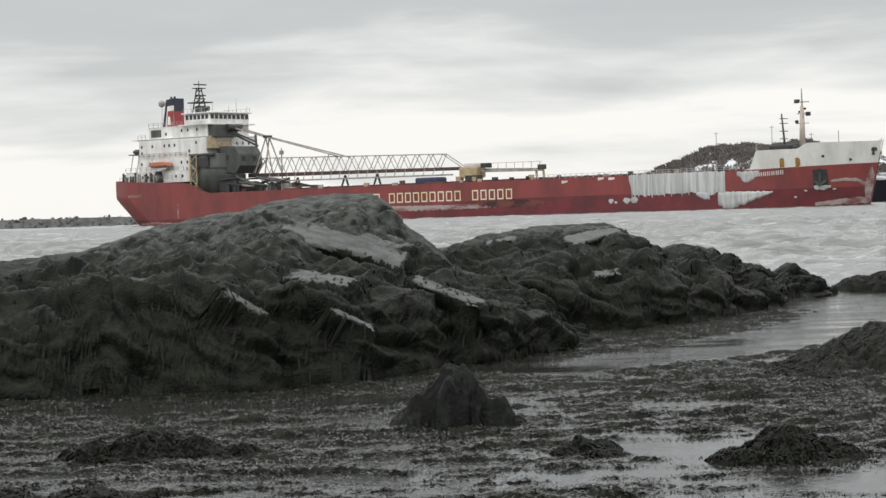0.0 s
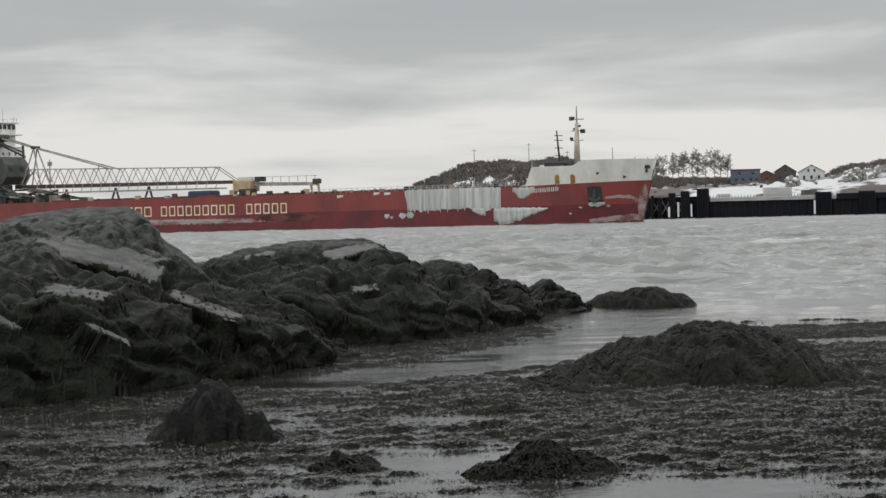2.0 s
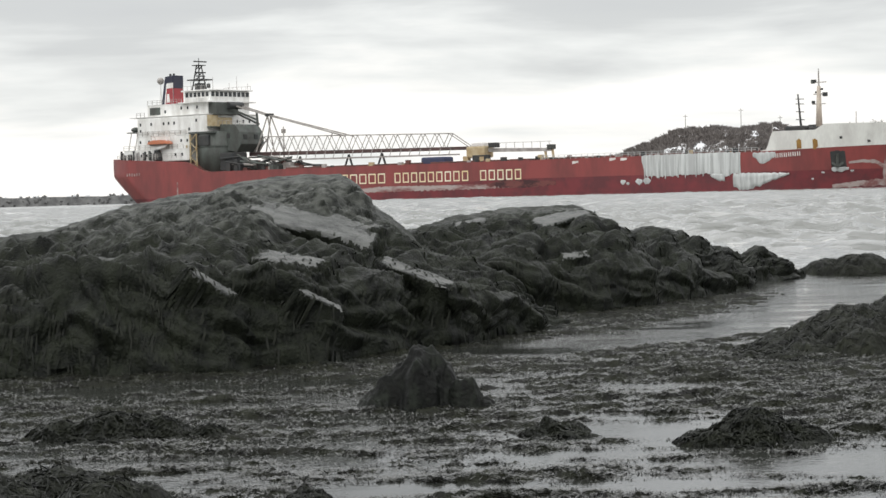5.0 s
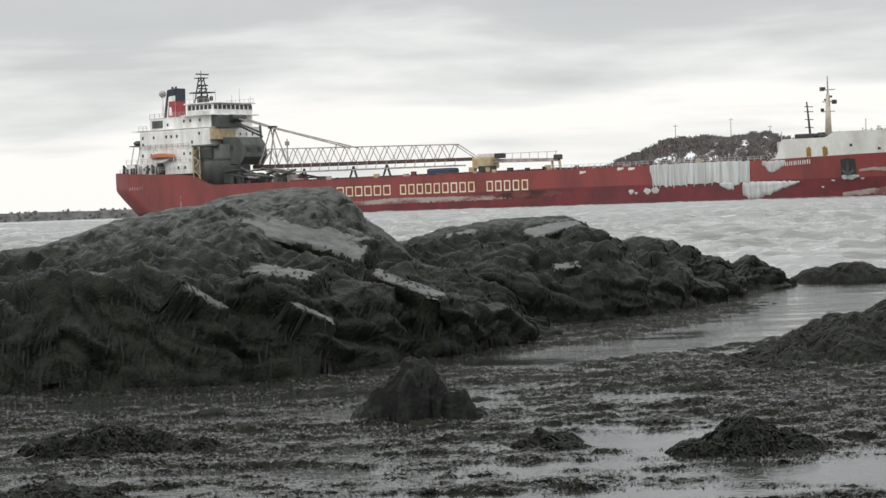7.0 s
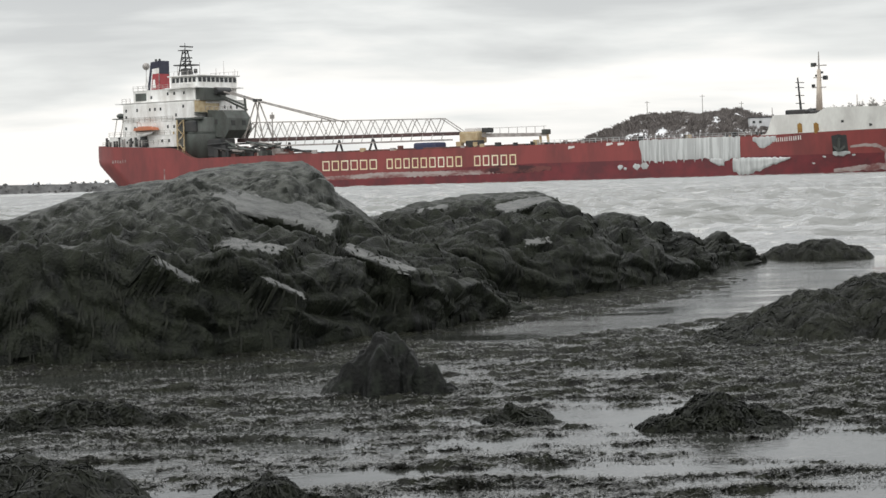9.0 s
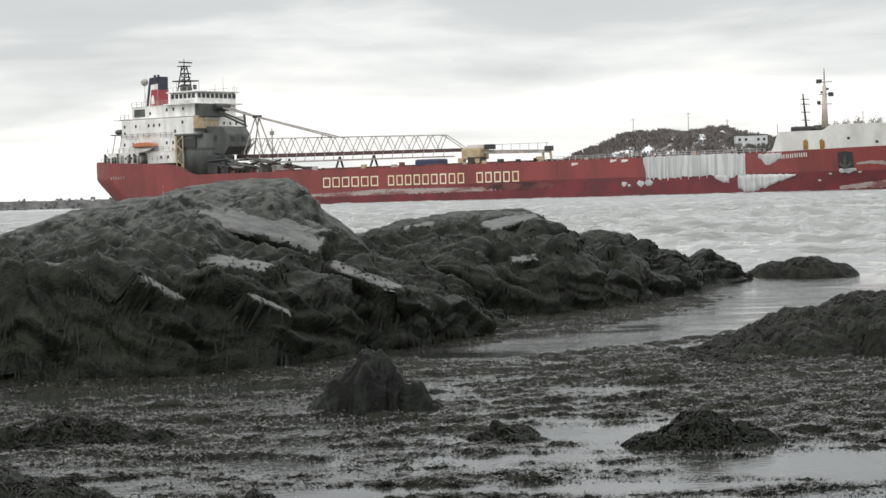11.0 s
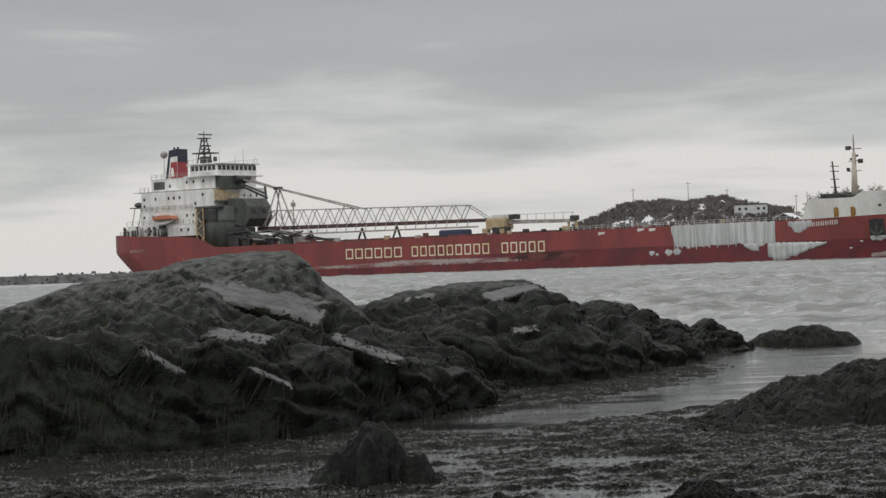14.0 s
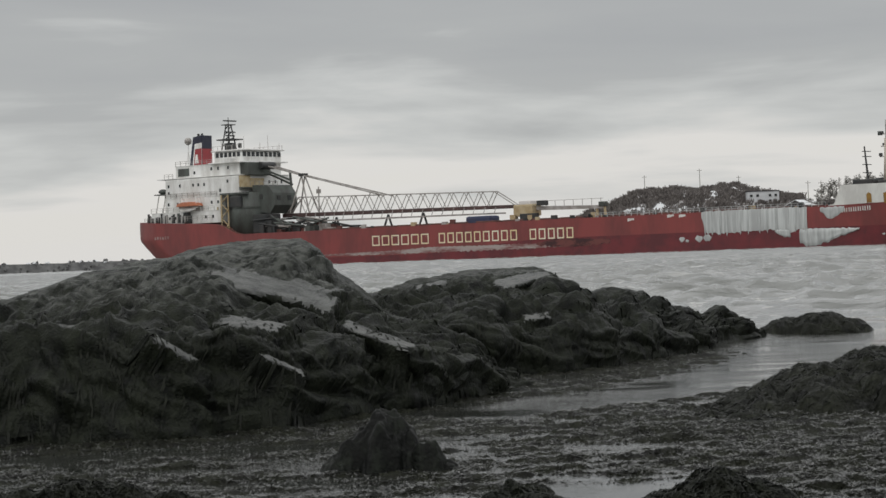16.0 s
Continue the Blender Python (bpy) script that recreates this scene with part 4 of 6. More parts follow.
pane_row(wheelhouse, [(x, -7.2, 27.55, "s") for x in np.linspace(28.4, 35.6, 6)], 1.0, 1.15)
pane_row(wheelhouse, [(36.6, y, 27.55, "f") for y in np.linspace(-6.2, 6.2, 9)], 1.1, 1.15)
part("roof", bevelled(made(box, (26.7, -7.7, 28.4), (37.2, 7.7, 28.75)), 0.1), M_WHITE, wheelhouse)
part("bridge_deck", bevelled(made(box, (26.4, -8.6, 25.45), (37.4, 8.6, 25.75)), 0.1), M_WHITE, wheelhouse)
part("bridge_wing", made(box, (32.2, -9.9, 25.5), (35.2, -7.2, 26.5)), M_WHITE, wheelhouse)
for _y in (-7.4, 7.4):
    _bm = bmesh.new()
    for _x in np.linspace(27.2, 36.6, 7):
        beam(_bm, (_x, _y, 28.75), (_x, _y, 29.75), 0.07)
    beam(_bm, (27, _y, 29.75), (36.8, _y, 29.75), 0.07)
    part("roof_rail", _bm, M_TRUSS, wheelhouse)


def railing(x0, x1, y, z, step, material=M_TRUSS, hgt=1.1, name="railing", yf=None):
    bm = bmesh.new()
    for x in np.arange(x0, x1 + 0.01, step):
        yy = yf(x) if yf else y
        beam(bm, (x, yy, z), (x, yy, z + hgt), 0.09)
    for h in (hgt, hgt * 0.55):
        a = None
        for x in np.arange(x0, x1 + 0.01, step):
            p = (x, yf(x) if yf else y, z + h)
            if a:
                beam(bm, a, p, 0.07)
            a = p
    part(name, bm, material, ship)


railing(7.5, 31, -10.1, 14.1, 2.0)
railing(12, 30.5, -9.5, 17.6, 2.0)
railing(12, 15, -9.5, 22.5, 1.5)
railing(14.2, 27, -7.6, 25.6, 1.8)
railing(4.5, 31, 0, 11.75, 1.7, yf=lambda x: -float(half_beam(x, 11)) + 0.15)

# aft platform with a dome, ensign staff and stern gear
_p = part("aft_platform", made(box, (7.6, -9.0, 18.6), (11.9, -4.0, 18.85)), M_GREY, ship)
part("dome", made(lambda bm: bmesh.ops.create_uvsphere(bm, u_segments=14, v_segments=8, radius=0.9, matrix=Matrix.Translation((9.2, -7.4, 19.5)) @ Matrix.Diagonal((1.5, 1, 0.75, 1)))), M_GREY, _p, "grey covered raft canister", True)
for _x in (8.0, 10.4):
    part("strut", made(tube, (_x, -8.8, 14.1), (_x + 1.2, -8.8, 18.6), 0.12), M_TRUSS, _p)
part("upper_platform", made(box, (9.0, -9.2, 22.35), (14.0, -5.0, 22.55)), M_WHITE, ship)
for _x, _z in ((4.4, 13.6), (6.0, 13.0), (9.6, 13.4)):
    part("bollard", made(tube, (_x, -6.5 + 0.2 * _x - 2, 11.4), (_x, -6.5 + 0.2 * _x - 2, _z), 0.35, 0.28), M_DARK, ship)
_winch = part("mooring_winch", bevelled(made(box, (19.0, -10.8, 11.2), (21.8, -9.6, 13.1)), 0.25), M_DARK, ship, "dark mooring winch on the poop")
part("drum", made(tube, (20.4, -10.9, 13.0), (20.4, -9.2, 13.0), 0.9, None, 16), M_DARK, _winch)

_gear = random.Random(8)
for _k in range(16):
    _x = 5.0 + 1.1 * _k + _gear.uniform(-0.3, 0.3)
    _y, _h, _w = -float(half_beam(_x, 11)) + _gear.uniform(0.4, 1.2), _gear.uniform(0.6, 2.1), _gear.uniform(0.25, 0.75)
    if _k % 3:
        part("deck_gear", bevelled(made(box, (_x - _w / 2, _y, 11.4), (_x + _w / 2, _y + 0.5, 11.9 + _h)), 0.06), _gear.choice([M_DARK, M_GREY, M_DARK, M_TRUSS]), ship)
    else:
        _vent = part("mushroom_vent", made(tube, (_x, _y + 0.3, 11.4), (_x, _y + 0.3, 12.0 + _h), 0.2), M_DARK, ship)
        part("cap", made(tube, (_x, _y + 0.3, 12.0 + _h), (_x, _y + 0.3, 12.3 + _h), 0.45, 0.2), M_DARK, _vent)

# lifeboat in its davits
def lifeboat():
    bm = bmesh.new()
    n, m = 18, 9
    rings = []
    for i in range(n):
        u = i / (n - 1)
        w = max(0.04, math.sin(math.pi * u) ** 0.55)
        rings.append([bm.verts.new((17.8 + 7.6 * u, -10.6 - 1.25 * w * math.cos(math.pi * k / (m - 1) - math.pi / 2) * (1 if k else 0.6) * 1.0, 15.3 - 1.2 * w * math.sin(math.pi * k / (m - 1)) + 0.35 * abs(2 * u - 1) ** 3)) for k in range(m)])
    for a, b in zip(rings, rings[1:]):
        for k in range(m - 1):
            bm.faces.new((a[k], a[k + 1], b[k + 1], b[k]))
    boat = part("lifeboat", bm, M_WHITE, ship, "lifeboat with pale hull under an orange cover", True)
    bm = bmesh.new()
    prism(bm, [(17.9, 15.35), (25.3, 15.35), (24.9, 16.0), (23.2, 16.4), (20.0, 16.4), (18.3, 16.0)], -11.7, -9.5)
    part("cover", bevelled(bm, 0.15), M_ORANGE, boat, "orange lifeboat cover")
    for x in (18.9, 24.4):
        bm = bmesh.new()
        for a, b in (((x, -9.6, 14.0), (x, -9.8, 17.2)), ((x, -9.8, 17.2), (x, -11.4, 17.6)), ((x, -11.2, 17.6), (x, -11.0, 16.2))):
            beam(bm, a, b, 0.22)
        part("davit", bm, M_WHITE, boat)


lifeboat()

# funnel: navy top and after edge, pale band, red panel with a plain white mark
_f = bmesh.new()
prism(_f, [(13.3, 25.4), (17.8, 25.4), (17.9, 33.4), (14.9, 33.1)], -1.9, 1.9)
funnel = part("funnel", bevelled(_f, 0.2), M_NAVY, ship, "navy funnel with white band and red panel")
part("white_band", made(prism, [(14.5, 25.5), (17.83, 25.5), (17.9, 31.5), (15.5, 31.3)], -1.93, -1.86), M_WHITE, funnel)
part("red_panel", made(prism, [(15.0, 25.8), (17.8, 25.8), (17.85, 30.1), (15.6, 30.0)], -1.97, -1.9), M_FUNNEL_RED, funnel, "red funnel panel")
part("front_panel", made(box, (17.82, -1.7, 25.6), (17.93, 1.7, 30.0)), M_FUNNEL_RED, funnel)
part("mark", made(prism, [(15.4, 26.4), (15.8, 28.6), (16.4, 28.6), (16.8, 26.4)], -2.02, -1.95), M_WHITE, funnel, "plain white emblem")
for _x in (15.2, 16.5):
    part("exhaust_pipe", made(tube, (_x, 0, 32.8), (_x - 0.2, 0, 33.9), 0.3), M_DARK, funnel)

_pole = part("aerial_pole", made(tube, (10.8, 0.5, 22.4), (10.8, 0.5, 31.6), 0.16, 0.1), M_WHITE, ship)
part("aerial_dome", made(lambda bm: bmesh.ops.create_uvsphere(bm, u_segments=14, v_segments=10, radius=0.95, matrix=Matrix.Translation((10.8, 0.5, 32.3)))), M_TRUSS, _pole, "grey aerial dome", True)
for _dx in (-0.8, 0.8):
    part("strut", made(tube, (10.8 + _dx, 0.5, 25.5), (10.8, 0.5, 30.2), 0.07), M_WHITE, _pole)

# main mast: lattice legs, platforms, scanners
_bm = bmesh.new()
for _a, _b in (((24.2, -1.3, 28.7), (25.2, -0.4, 35.6)), ((27.0, -1.3, 28.7), (26.0, -0.4, 35.6)), ((24.2, 1.3, 28.7), (25.2, 0.4, 35.6)), ((27.0, 1.3, 28.7), (26.0, 0.4, 35.6))):
    beam(_bm, _a, _b, 0.3)
for _z in (30.2, 31.6, 33.0, 34.4):
    _k = 1.4 - (_z - 28.7) / 6.9
    for _s in (-1, 1):
        beam(_bm, (25.6 - _k, _s * _k, _z), (25.6 + _k, _s * _k, _z + 0.9), 0.16)
        beam(_bm, (25.6 + _s * _k, -_k, _z), (25.6 + _s * _k, _k, _z + 0.9), 0.16)
mast = part("main_mast", _bm, M_DARK, ship, "dark lattice radar mast on the wheelhouse top")
part("platform", made(box, (23.4, -2.2, 31.6), (28.4, 2.2, 31.9)), M_DARK, mast)
part("top_platform", made(box, (24.4, -1.4, 35.4), (26.8, 1.4, 35.6)), M_DARK, mast)
for _z, _w in ((36.3, 2.2), (33.5, 1.8), (32.6, 1.5)):
    part("scanner", made(box, (25.9, -_w, _z), (26.3, _w, _z + 0.3)), M_DARK, mast)
part("topmast", made(tube, (25.6, 0, 35.5), (25.6, 0, 37.4), 0.12, 0.08), M_DARK, mast)
part("locker", bevelled(made(box, (26.3, -2.4, 29.0), (28.6, -0.6, 30.8)), 0.1), M_DARK, mast)
for _x, _y, _h in ((30.5, -4, 1.6), (32.0, -5.5, 1.1), (33.5, -3, 3.4), (35.4, -6.4, 1.8), (34.6, 4.5, 3.8), (31.2, 5.2, 2.2), (29.3, -6.6, 2.4), (36.4, 6.6, 1.7)):
    part("aerial", made(tube, (_x, _y, 28.7), (_x, _y, 28.7 + _h), 0.08, 0.04, 6), M_TRUSS, wheelhouse)
for _x, _y in ((30.2, -3.4), (35.2, -6.2)):
    part("searchlight", bevelled(made(box, (_x - 0.35, _y - 0.35, 29.1), (_x + 0.35, _y + 0.35, 30.2)), 0.1), M_DARK, wheelhouse)

# ---- ship: unloading gear before the house ----
silo = part("elevator_casing", made(tube, (36.6, -4.7, 7.6), (36.6, -4.7, 18.0), 5.2, 5.2, 28), M_GREY, ship, "dark grey round elevator casing", True)
part("casing_top", made(box, (31.4, -10.0, 17.6), (40.0, -2.0, 18.05)), M_GREY, silo)
part("casing_rim", made(tube, (36.6, -4.7, 14.2), (36.6, -4.7, 14.6), 5.4, 5.4, 28), M_GREY, silo)
_bm = bmesh.new()
prism(_bm, [(39.0, 13.4), (44.6, 12.6), (46.2, 14.6), (45.8, 17.6), (44.2, 19.6), (39.0, 19.8)], -6.4, 2.0)
hopper = part("transfer_house", bevelled(_bm, 0.15), M_GREY, ship, "grey steel conveyor transfer house")
for _y in (-4.6, -0.8):
    part("vent", made(box, (45.85, _y - 0.6, 15.8), (46.1, _y + 0.6, 17.0)), M_DARK, hopper)
part("vent", made(box, (41.2, -6.5, 16.2), (42.4, -6.38, 17.4)), M_DARK, hopper)
# solid grey box, its dark colour standing in for the recess under the bridge
part("machinery_recess", bevelled(made(box, (36.0, -7.2, 22.3), (38.6, 0.8, 25.4)), 0.1), M_GREY, ship, "dark grey block standing in for the dark recess under the bridge")
part("front_gallery", made(box, (37.3, -9.2, 19.0), (38.5, 4.5, 19.3)), M_GREY, ship, "grey gallery across the house front")
part("front_panel", made(box, (37.32, -5.6, 19.3), (37.6, -0.6, 21.6)), M_YELLOW, ship, "faded yellow panel on the house front")
part("casing_hood", bevelled(made(box, (33.4, -10.2, 14.4), (38.6, -6.2, 17.2)), 0.3), M_DARK, ship, "dark hood over the elevator")
part("lower_chute", bevelled(made(box, (40.4, -8.2, 8.0), (45.0, -3.0, 12.6)), 0.3), M_DARK, ship, "dark chute under the transfer house")
for _x, _z0, _z1 in ((31.7, 11.0, 17.4), (30.4, 11.2, 14.8)):
    part("stanchion", made(beam, (_x, -9.8, _z0), (_x, -9.8, _z1), 0.3), M_YELLOW, ship)
for _k in range(7):
    _x = 38.5 + _k * 1.5
    part("catwalk_post", made(beam, (_x, -6.5, 19.7 - 0.1 * _k), (_x, -6.5, 20.8 - 0.1 * _k), 0.1), M_TRUSS, ship)
part("catwalk_rail", made(beam, (38.5, -6.5, 20.8), (47.5, -6.5, 20.2), 0.1), M_TRUSS, ship)
for _a, _b in (((38.0, -2.0, 24.0), (46.5, -0.5, 20.6)), ((38.0, 1.0, 22.6), (46.0, 0.5, 19.6)), ((46.2, -0.5, 23.0), (46.5, -0.5, 19.2))):
    part("luffing_gear", made(beam, _a, _b, 0.42), M_GREY, ship)
part("winch_drum", made(tube, (39.0, -3.4, 24.6), (39.0, 1.6, 24.6), 0.9, None, 16), M_DARK, ship)
part("apron", made(box, (37.3, -9.1, 19.4), (37.75, -5.6, 22.2)), M_YELLOW, ship, "yellow panel on the house front")
for _x, _y in ((32.4, -10.4), (34.6, -10.4)):
    part("ladder_tower", made(box, (_x - 0.12, _y - 0.12, 8.0), (_x + 0.12, _y + 0.12, 17.6)), M_YELLOW, ship)
for _k in range(5):
    part("stair_flight", made(beam, (32.4 + (_k % 2) * 2.2, -10.6, 8.4 + 1.8 * _k), (34.6 - (_k % 2) * 2.2, -10.6, 10.2 + 1.8 * _k), 0.18), M_YELLOW, ship)
_rng = random.Random(5)
for _k in range(60):
    _x, _y, _z = _rng.uniform(39, 62), _rng.uniform(-9.5, 3), _rng.uniform(7.7, 9.4)
    part("deck_machinery", made(box, (_x, _y, 7.6), (_x + _rng.uniform(0.5, 2.6), _y + _rng.uniform(0.6, 2.4), _z + _rng.uniform(0.2, 2.2) * (1 if _x < 54 else 0.4))), _rng.choice([M_GREY, M_DARK, M_TRUSS, M_DECK, M_DARK]), ship)
for _k in range(30):
    _x, _y = _rng.uniform(38, 62), _rng.uniform(-9, 2)
    part("pipe_run", made(tube, (_x, _y, _rng.uniform(8.2, 12.0)), (_x + _rng.uniform(3, 9), _y + _rng.uniform(-1, 1), _rng.uniform(8.2, 11.5)), 0.22), _rng.choice([M_GREY, M_TRUSS, M_DARK]), ship)

# conveyor boom: a long open truss with its belt tray
def boom_z(x, top):
    return (16.35 - 0.0235 * (x - 49)) if top else (12.55 - 0.0175 * (x - 45))


boom = part("boom_tray", made(prism, [(44, 11.6), (114.5, 11.0), (114.5, 11.75), (44, 12.55)], -1.3, 1.3), mat("belt_tray_brown", (0.10, 0.055, 0.05), (0.06, 0.04, 0.038), 0.6, 0.8, scale=0.3), ship, "brown conveyor belt tray of the boom")
for _y in (-0.75, 0.75):
    part("top_chord", made(beam, (49, _y, boom_z(49, True)), (108, _y, boom_z(108, True)), 0.22), M_TRUSS, boom)
    part("bottom_chord", made(beam, (44, _y, boom_z(45, False) - 0.1), (114.5, _y, boom_z(114.5, False) - 0.1), 0.34), M_TRUSS, boom)
    part("end_brace", made(beam, (108, _y, boom_z(108, True)), (114.3, _y, boom_z(114, False)), 0.18), M_TRUSS, boom)
    part("end_brace", made(beam, (49, _y, boom_z(49, True)), (45, _y, boom_z(45, False)), 0.25), M_TRUSS, boom)
    for _k in range(14):
        _a, _b = 49 + 59 * _k / 14, 49 + 59 * (_k + 1) / 14
        _m = (_a + _b) / 2
        part("web_member", made(beam, (_a, _y, boom_z(_a, True)), (_m, _y, boom_z(_m, False)), 0.13), M_TRUSS, boom)
        part("web_member", made(beam, (_m, _y, boom_z(_m, False)), (_b, _y, boom_z(_b, True)), 0.13), M_TRUSS, boom)
for _k in range(0, 15, 2):
    _a = 49 + 59 * _k / 14
    part("cross_member", made(beam, (_a, -0.75, boom_z(_a, True)), (_a, 0.75, boom_z(_a, True)), 0.2), M_TRUSS, boom)
part("lower_walkway", made(prism, [(50, 10.2), (112, 9.8), (112, 10.15), (50, 10.55)], -2.6, -1.9), M_TRUSS, boom)
for _x in np.arange(52, 112, 3.0):
    part("hanger", made(beam, (_x, -2.2, 10.2), (_x, -1.5, boom_z(_x, False)), 0.13), M_TRUSS, boom)
for _x in (62.0, 78.0, 88.5):
    _bm = bmesh.new()
    beam(_bm, (_x - 1.4, -2.2, 7.6), (_x, -2.0, 11.0), 0.35)
    beam(_bm, (_x + 1.4, -2.2, 7.6), (_x, -2.0, 11.0), 0.35)
    part("boom_rest", _bm, M_DARK, ship)
_bm = bmesh.new()
for _s in (-1, 1):
    beam(_bm, (47.0, _s * 1.8, 12.6), (50.0, _s * 0.6, 21.6), 0.26)
    beam(_bm, (53.2, _s * 1.8, 12.4), (50.0, _s * 0.6, 21.6), 0.26)
a_frame = part("a_frame", _bm, M_TRUSS, ship, "pale steel A-frame over the boom heel")
part("head_block", made(box, (49.4, -1.0, 21.4), (50.7, 1.0, 22.1)), M_DARK, a_frame)
for _s in (-0.6, 0.6):
    part("stay", made(beam, (50, _s, 21.7), (76.5, _s * 2.4, 15.5), 0.30), M_TRUSS, a_frame)
    part("luffing_stay", made(beam, (38.6, _s * 2, 24.7), (50, _s, 21.7), 0.34), M_TRUSS, a_frame)
part("hanger_tie", made(beam, (72.0, -1.0, 16.5), (72.0, -1.5, 15.8), 0.2), M_TRUSS, a_frame)
_post = part("vent_post", made(tube, (55.7, -1, 7.6), (55.7, -1, 18.6), 0.22, 0.15), M_TRUSS, ship)
part("vent_head", made(box, (55.3, -1.4, 17.0), (56.1, -0.6, 18.0)), M_TRUSS, _post)

# deck crane, tarpaulin and hatch covers
crane = part("deck_crane", bevelled(made(box, (116.4, -5.2, 9.0), (121.6, -1.6, 11.6)), 0.35), M_YELLOW, ship, "weathered cream and yellow deck crane")
part("leg", made(box, (115.6, -5.4, 7.6), (117.0, -4.2, 9.4)), M_YELLOW, crane)
part("leg", made(box, (120.4, -5.4, 7.6), (121.6, -4.2, 9.2)), M_YELLOW, crane)
part("cab", bevelled(made(box, (117.8, -5.0, 11.5), (121.0, -2.4, 12.4)), 0.2), M_LETTER_WHITE, crane)
part("counterweight", bevelled(made(box, (122.2, -4.4, 11.2), (124.2, -2.6, 12.3)), 0.1), M_DARK, crane)
part("machinery", bevelled(made(box, (118.2, -5.3, 7.9), (122.6, -4.0, 9.6)), 0.2), M_DARK, crane)
part("jib", made(prism, [(121.5, 10.2), (139.2, 9.9), (139.2, 10.6), (121.5, 11.1)], -3.6, -2.8), M_TRUSS, crane)
_bm = bmesh.new()
for _x in np.arange(124, 139, 2.4):
    beam(_bm, (_x, -3.2, 10.6), (_x, -3.2, 12.2), 0.09)
beam(_bm, (123.5, -3.2, 12.2), (139, -3.2, 12.1), 0.09)
part("jib_rail", _bm, M_TRUSS, crane)
part("jib_head", bevelled(made(box, (138.1, -3.8, 10.3), (139.7, -2.4, 11.4)), 0.15), M_GREY, crane)
for _x in (137.6, 139.6):
    part("jib_rest", made(beam, (_x, -3.2, 7.6), (_x - 0.3, -3.2, 10.4), 0.4), M_YELLOW, crane)
part("tarpaulin", bevelled(made(box, (104.6, -7.2, 7.6), (111.4, -3.4, 9.5)), 0.5), M_TARP, ship, "dark blue covered deck load")
for _k in range(18):
    _x = 62 + 7.6 * _k
    part("hatch_cover", bevelled(made(box, (_x, -7.4, 7.6), (_x + 5.4, 7.4, 8.35)), 0.12), M_DECK, ship)
for _k in range(42):
    _x = 60 + _rng.uniform(0, 132)
    _s = _rng.uniform(0.25, 0.8)
    part("deck_fitting", made(box, (_x, -10.6, 7.6), (_x + _s * 1.6, -10.6 + _s, 7.9 + _s * _rng.uniform(0.5, 1.6))), _rng.choice([M_DARK, M_TRUSS, M_DECK, M_YELLOW, M_DARK]), ship)
railing(142, 196, -10.9, 7.85, 1.5, M_ICE, 0.95, "iced_railing")

# ---- ship: forecastle gear and masts ----
part("break_wall", made(box, (198.6, -9.2, 7.8), (199.2, 9.2, 11.6)), M_BOW_WHITE, ship)
for _x0, _y0, _x1, _y1, _z in ((199.2, -5.5, 203.6, -1.5, 13.0), (201.0, 0.5, 205.2, 4.2, 13.3), (204.0, -4.6, 207.6, -2.0, 12.7)):
    part("windlass", bevelled(made(box, (_x0, _y0, 10.9), (_x1, _y1, _z)), 0.3), M_DARK, ship, "dark anchor windlass")
foremast = part("foremast", made(tube, (204.0, 0, 10.9), (204.1, 0, 21.0), 0.75, 0.38, 14), mat("cream_mast_paint", (0.52, 0.46, 0.38), (0.42, 0.36, 0.30), 0.5, 0.7, scale=0.6), ship, "cream foremast with lamps and crosstrees", True)
part("topmast", made(tube, (204.1, 0, 20.8), (204.1, 0, 24.6), 0.2, 0.1), M_TRUSS, foremast)
for _z, _w in ((17.4, 1.5), (19.4, 1.2), (21.8, 1.7)):
    part("crosstree", made(beam, (204.1 - _w, 0, _z), (204.1 + _w, 0, _z), 0.2), M_TRUSS, foremast)
for _x, _z, _r in ((202.8, 17.8, 0.3), (205.5, 19.3, 0.42), (203.2, 22.1, 0.3), (204.8, 20.4, 0.22), (203.5, 19.8, 0.22)):
    part("lamp_housing", bevelled(made(box, (_x - _r, -_r, _z - _r), (_x + _r, _r, _z + _r)), 0.12), M_DARK, foremast)
part("lamp_box", made(box, (202.4, -0.25, 21.6), (203.2, 0.25, 22.4)), M_GREY, foremast)
aftmast = part("signal_mast", made(tube, (200.6, -1, 10.9), (199.8, -1, 19.6), 0.28, 0.14), M_DARK, ship, "thin dark signal mast")
for _z in (14.4, 16.0, 17.6, 18.6):
    part("step_arm", made(beam, (199.3, -1, _z), (201.2, -1, _z - 0.1), 0.16), M_DARK, aftmast)
part("jackstaff", made(tube, (212.4, 0, 10.9), (212.4, 0, 15.6), 0.12, 0.08), M_TRUSS, ship)
part("jackstaff", made(tube, (196.6, -6, 7.8), (196.6, -6, 13.6), 0.12, 0.08), M_TRUSS, ship)


def side_y(x, z, off):
    return -float(half_beam(x, z)) - off


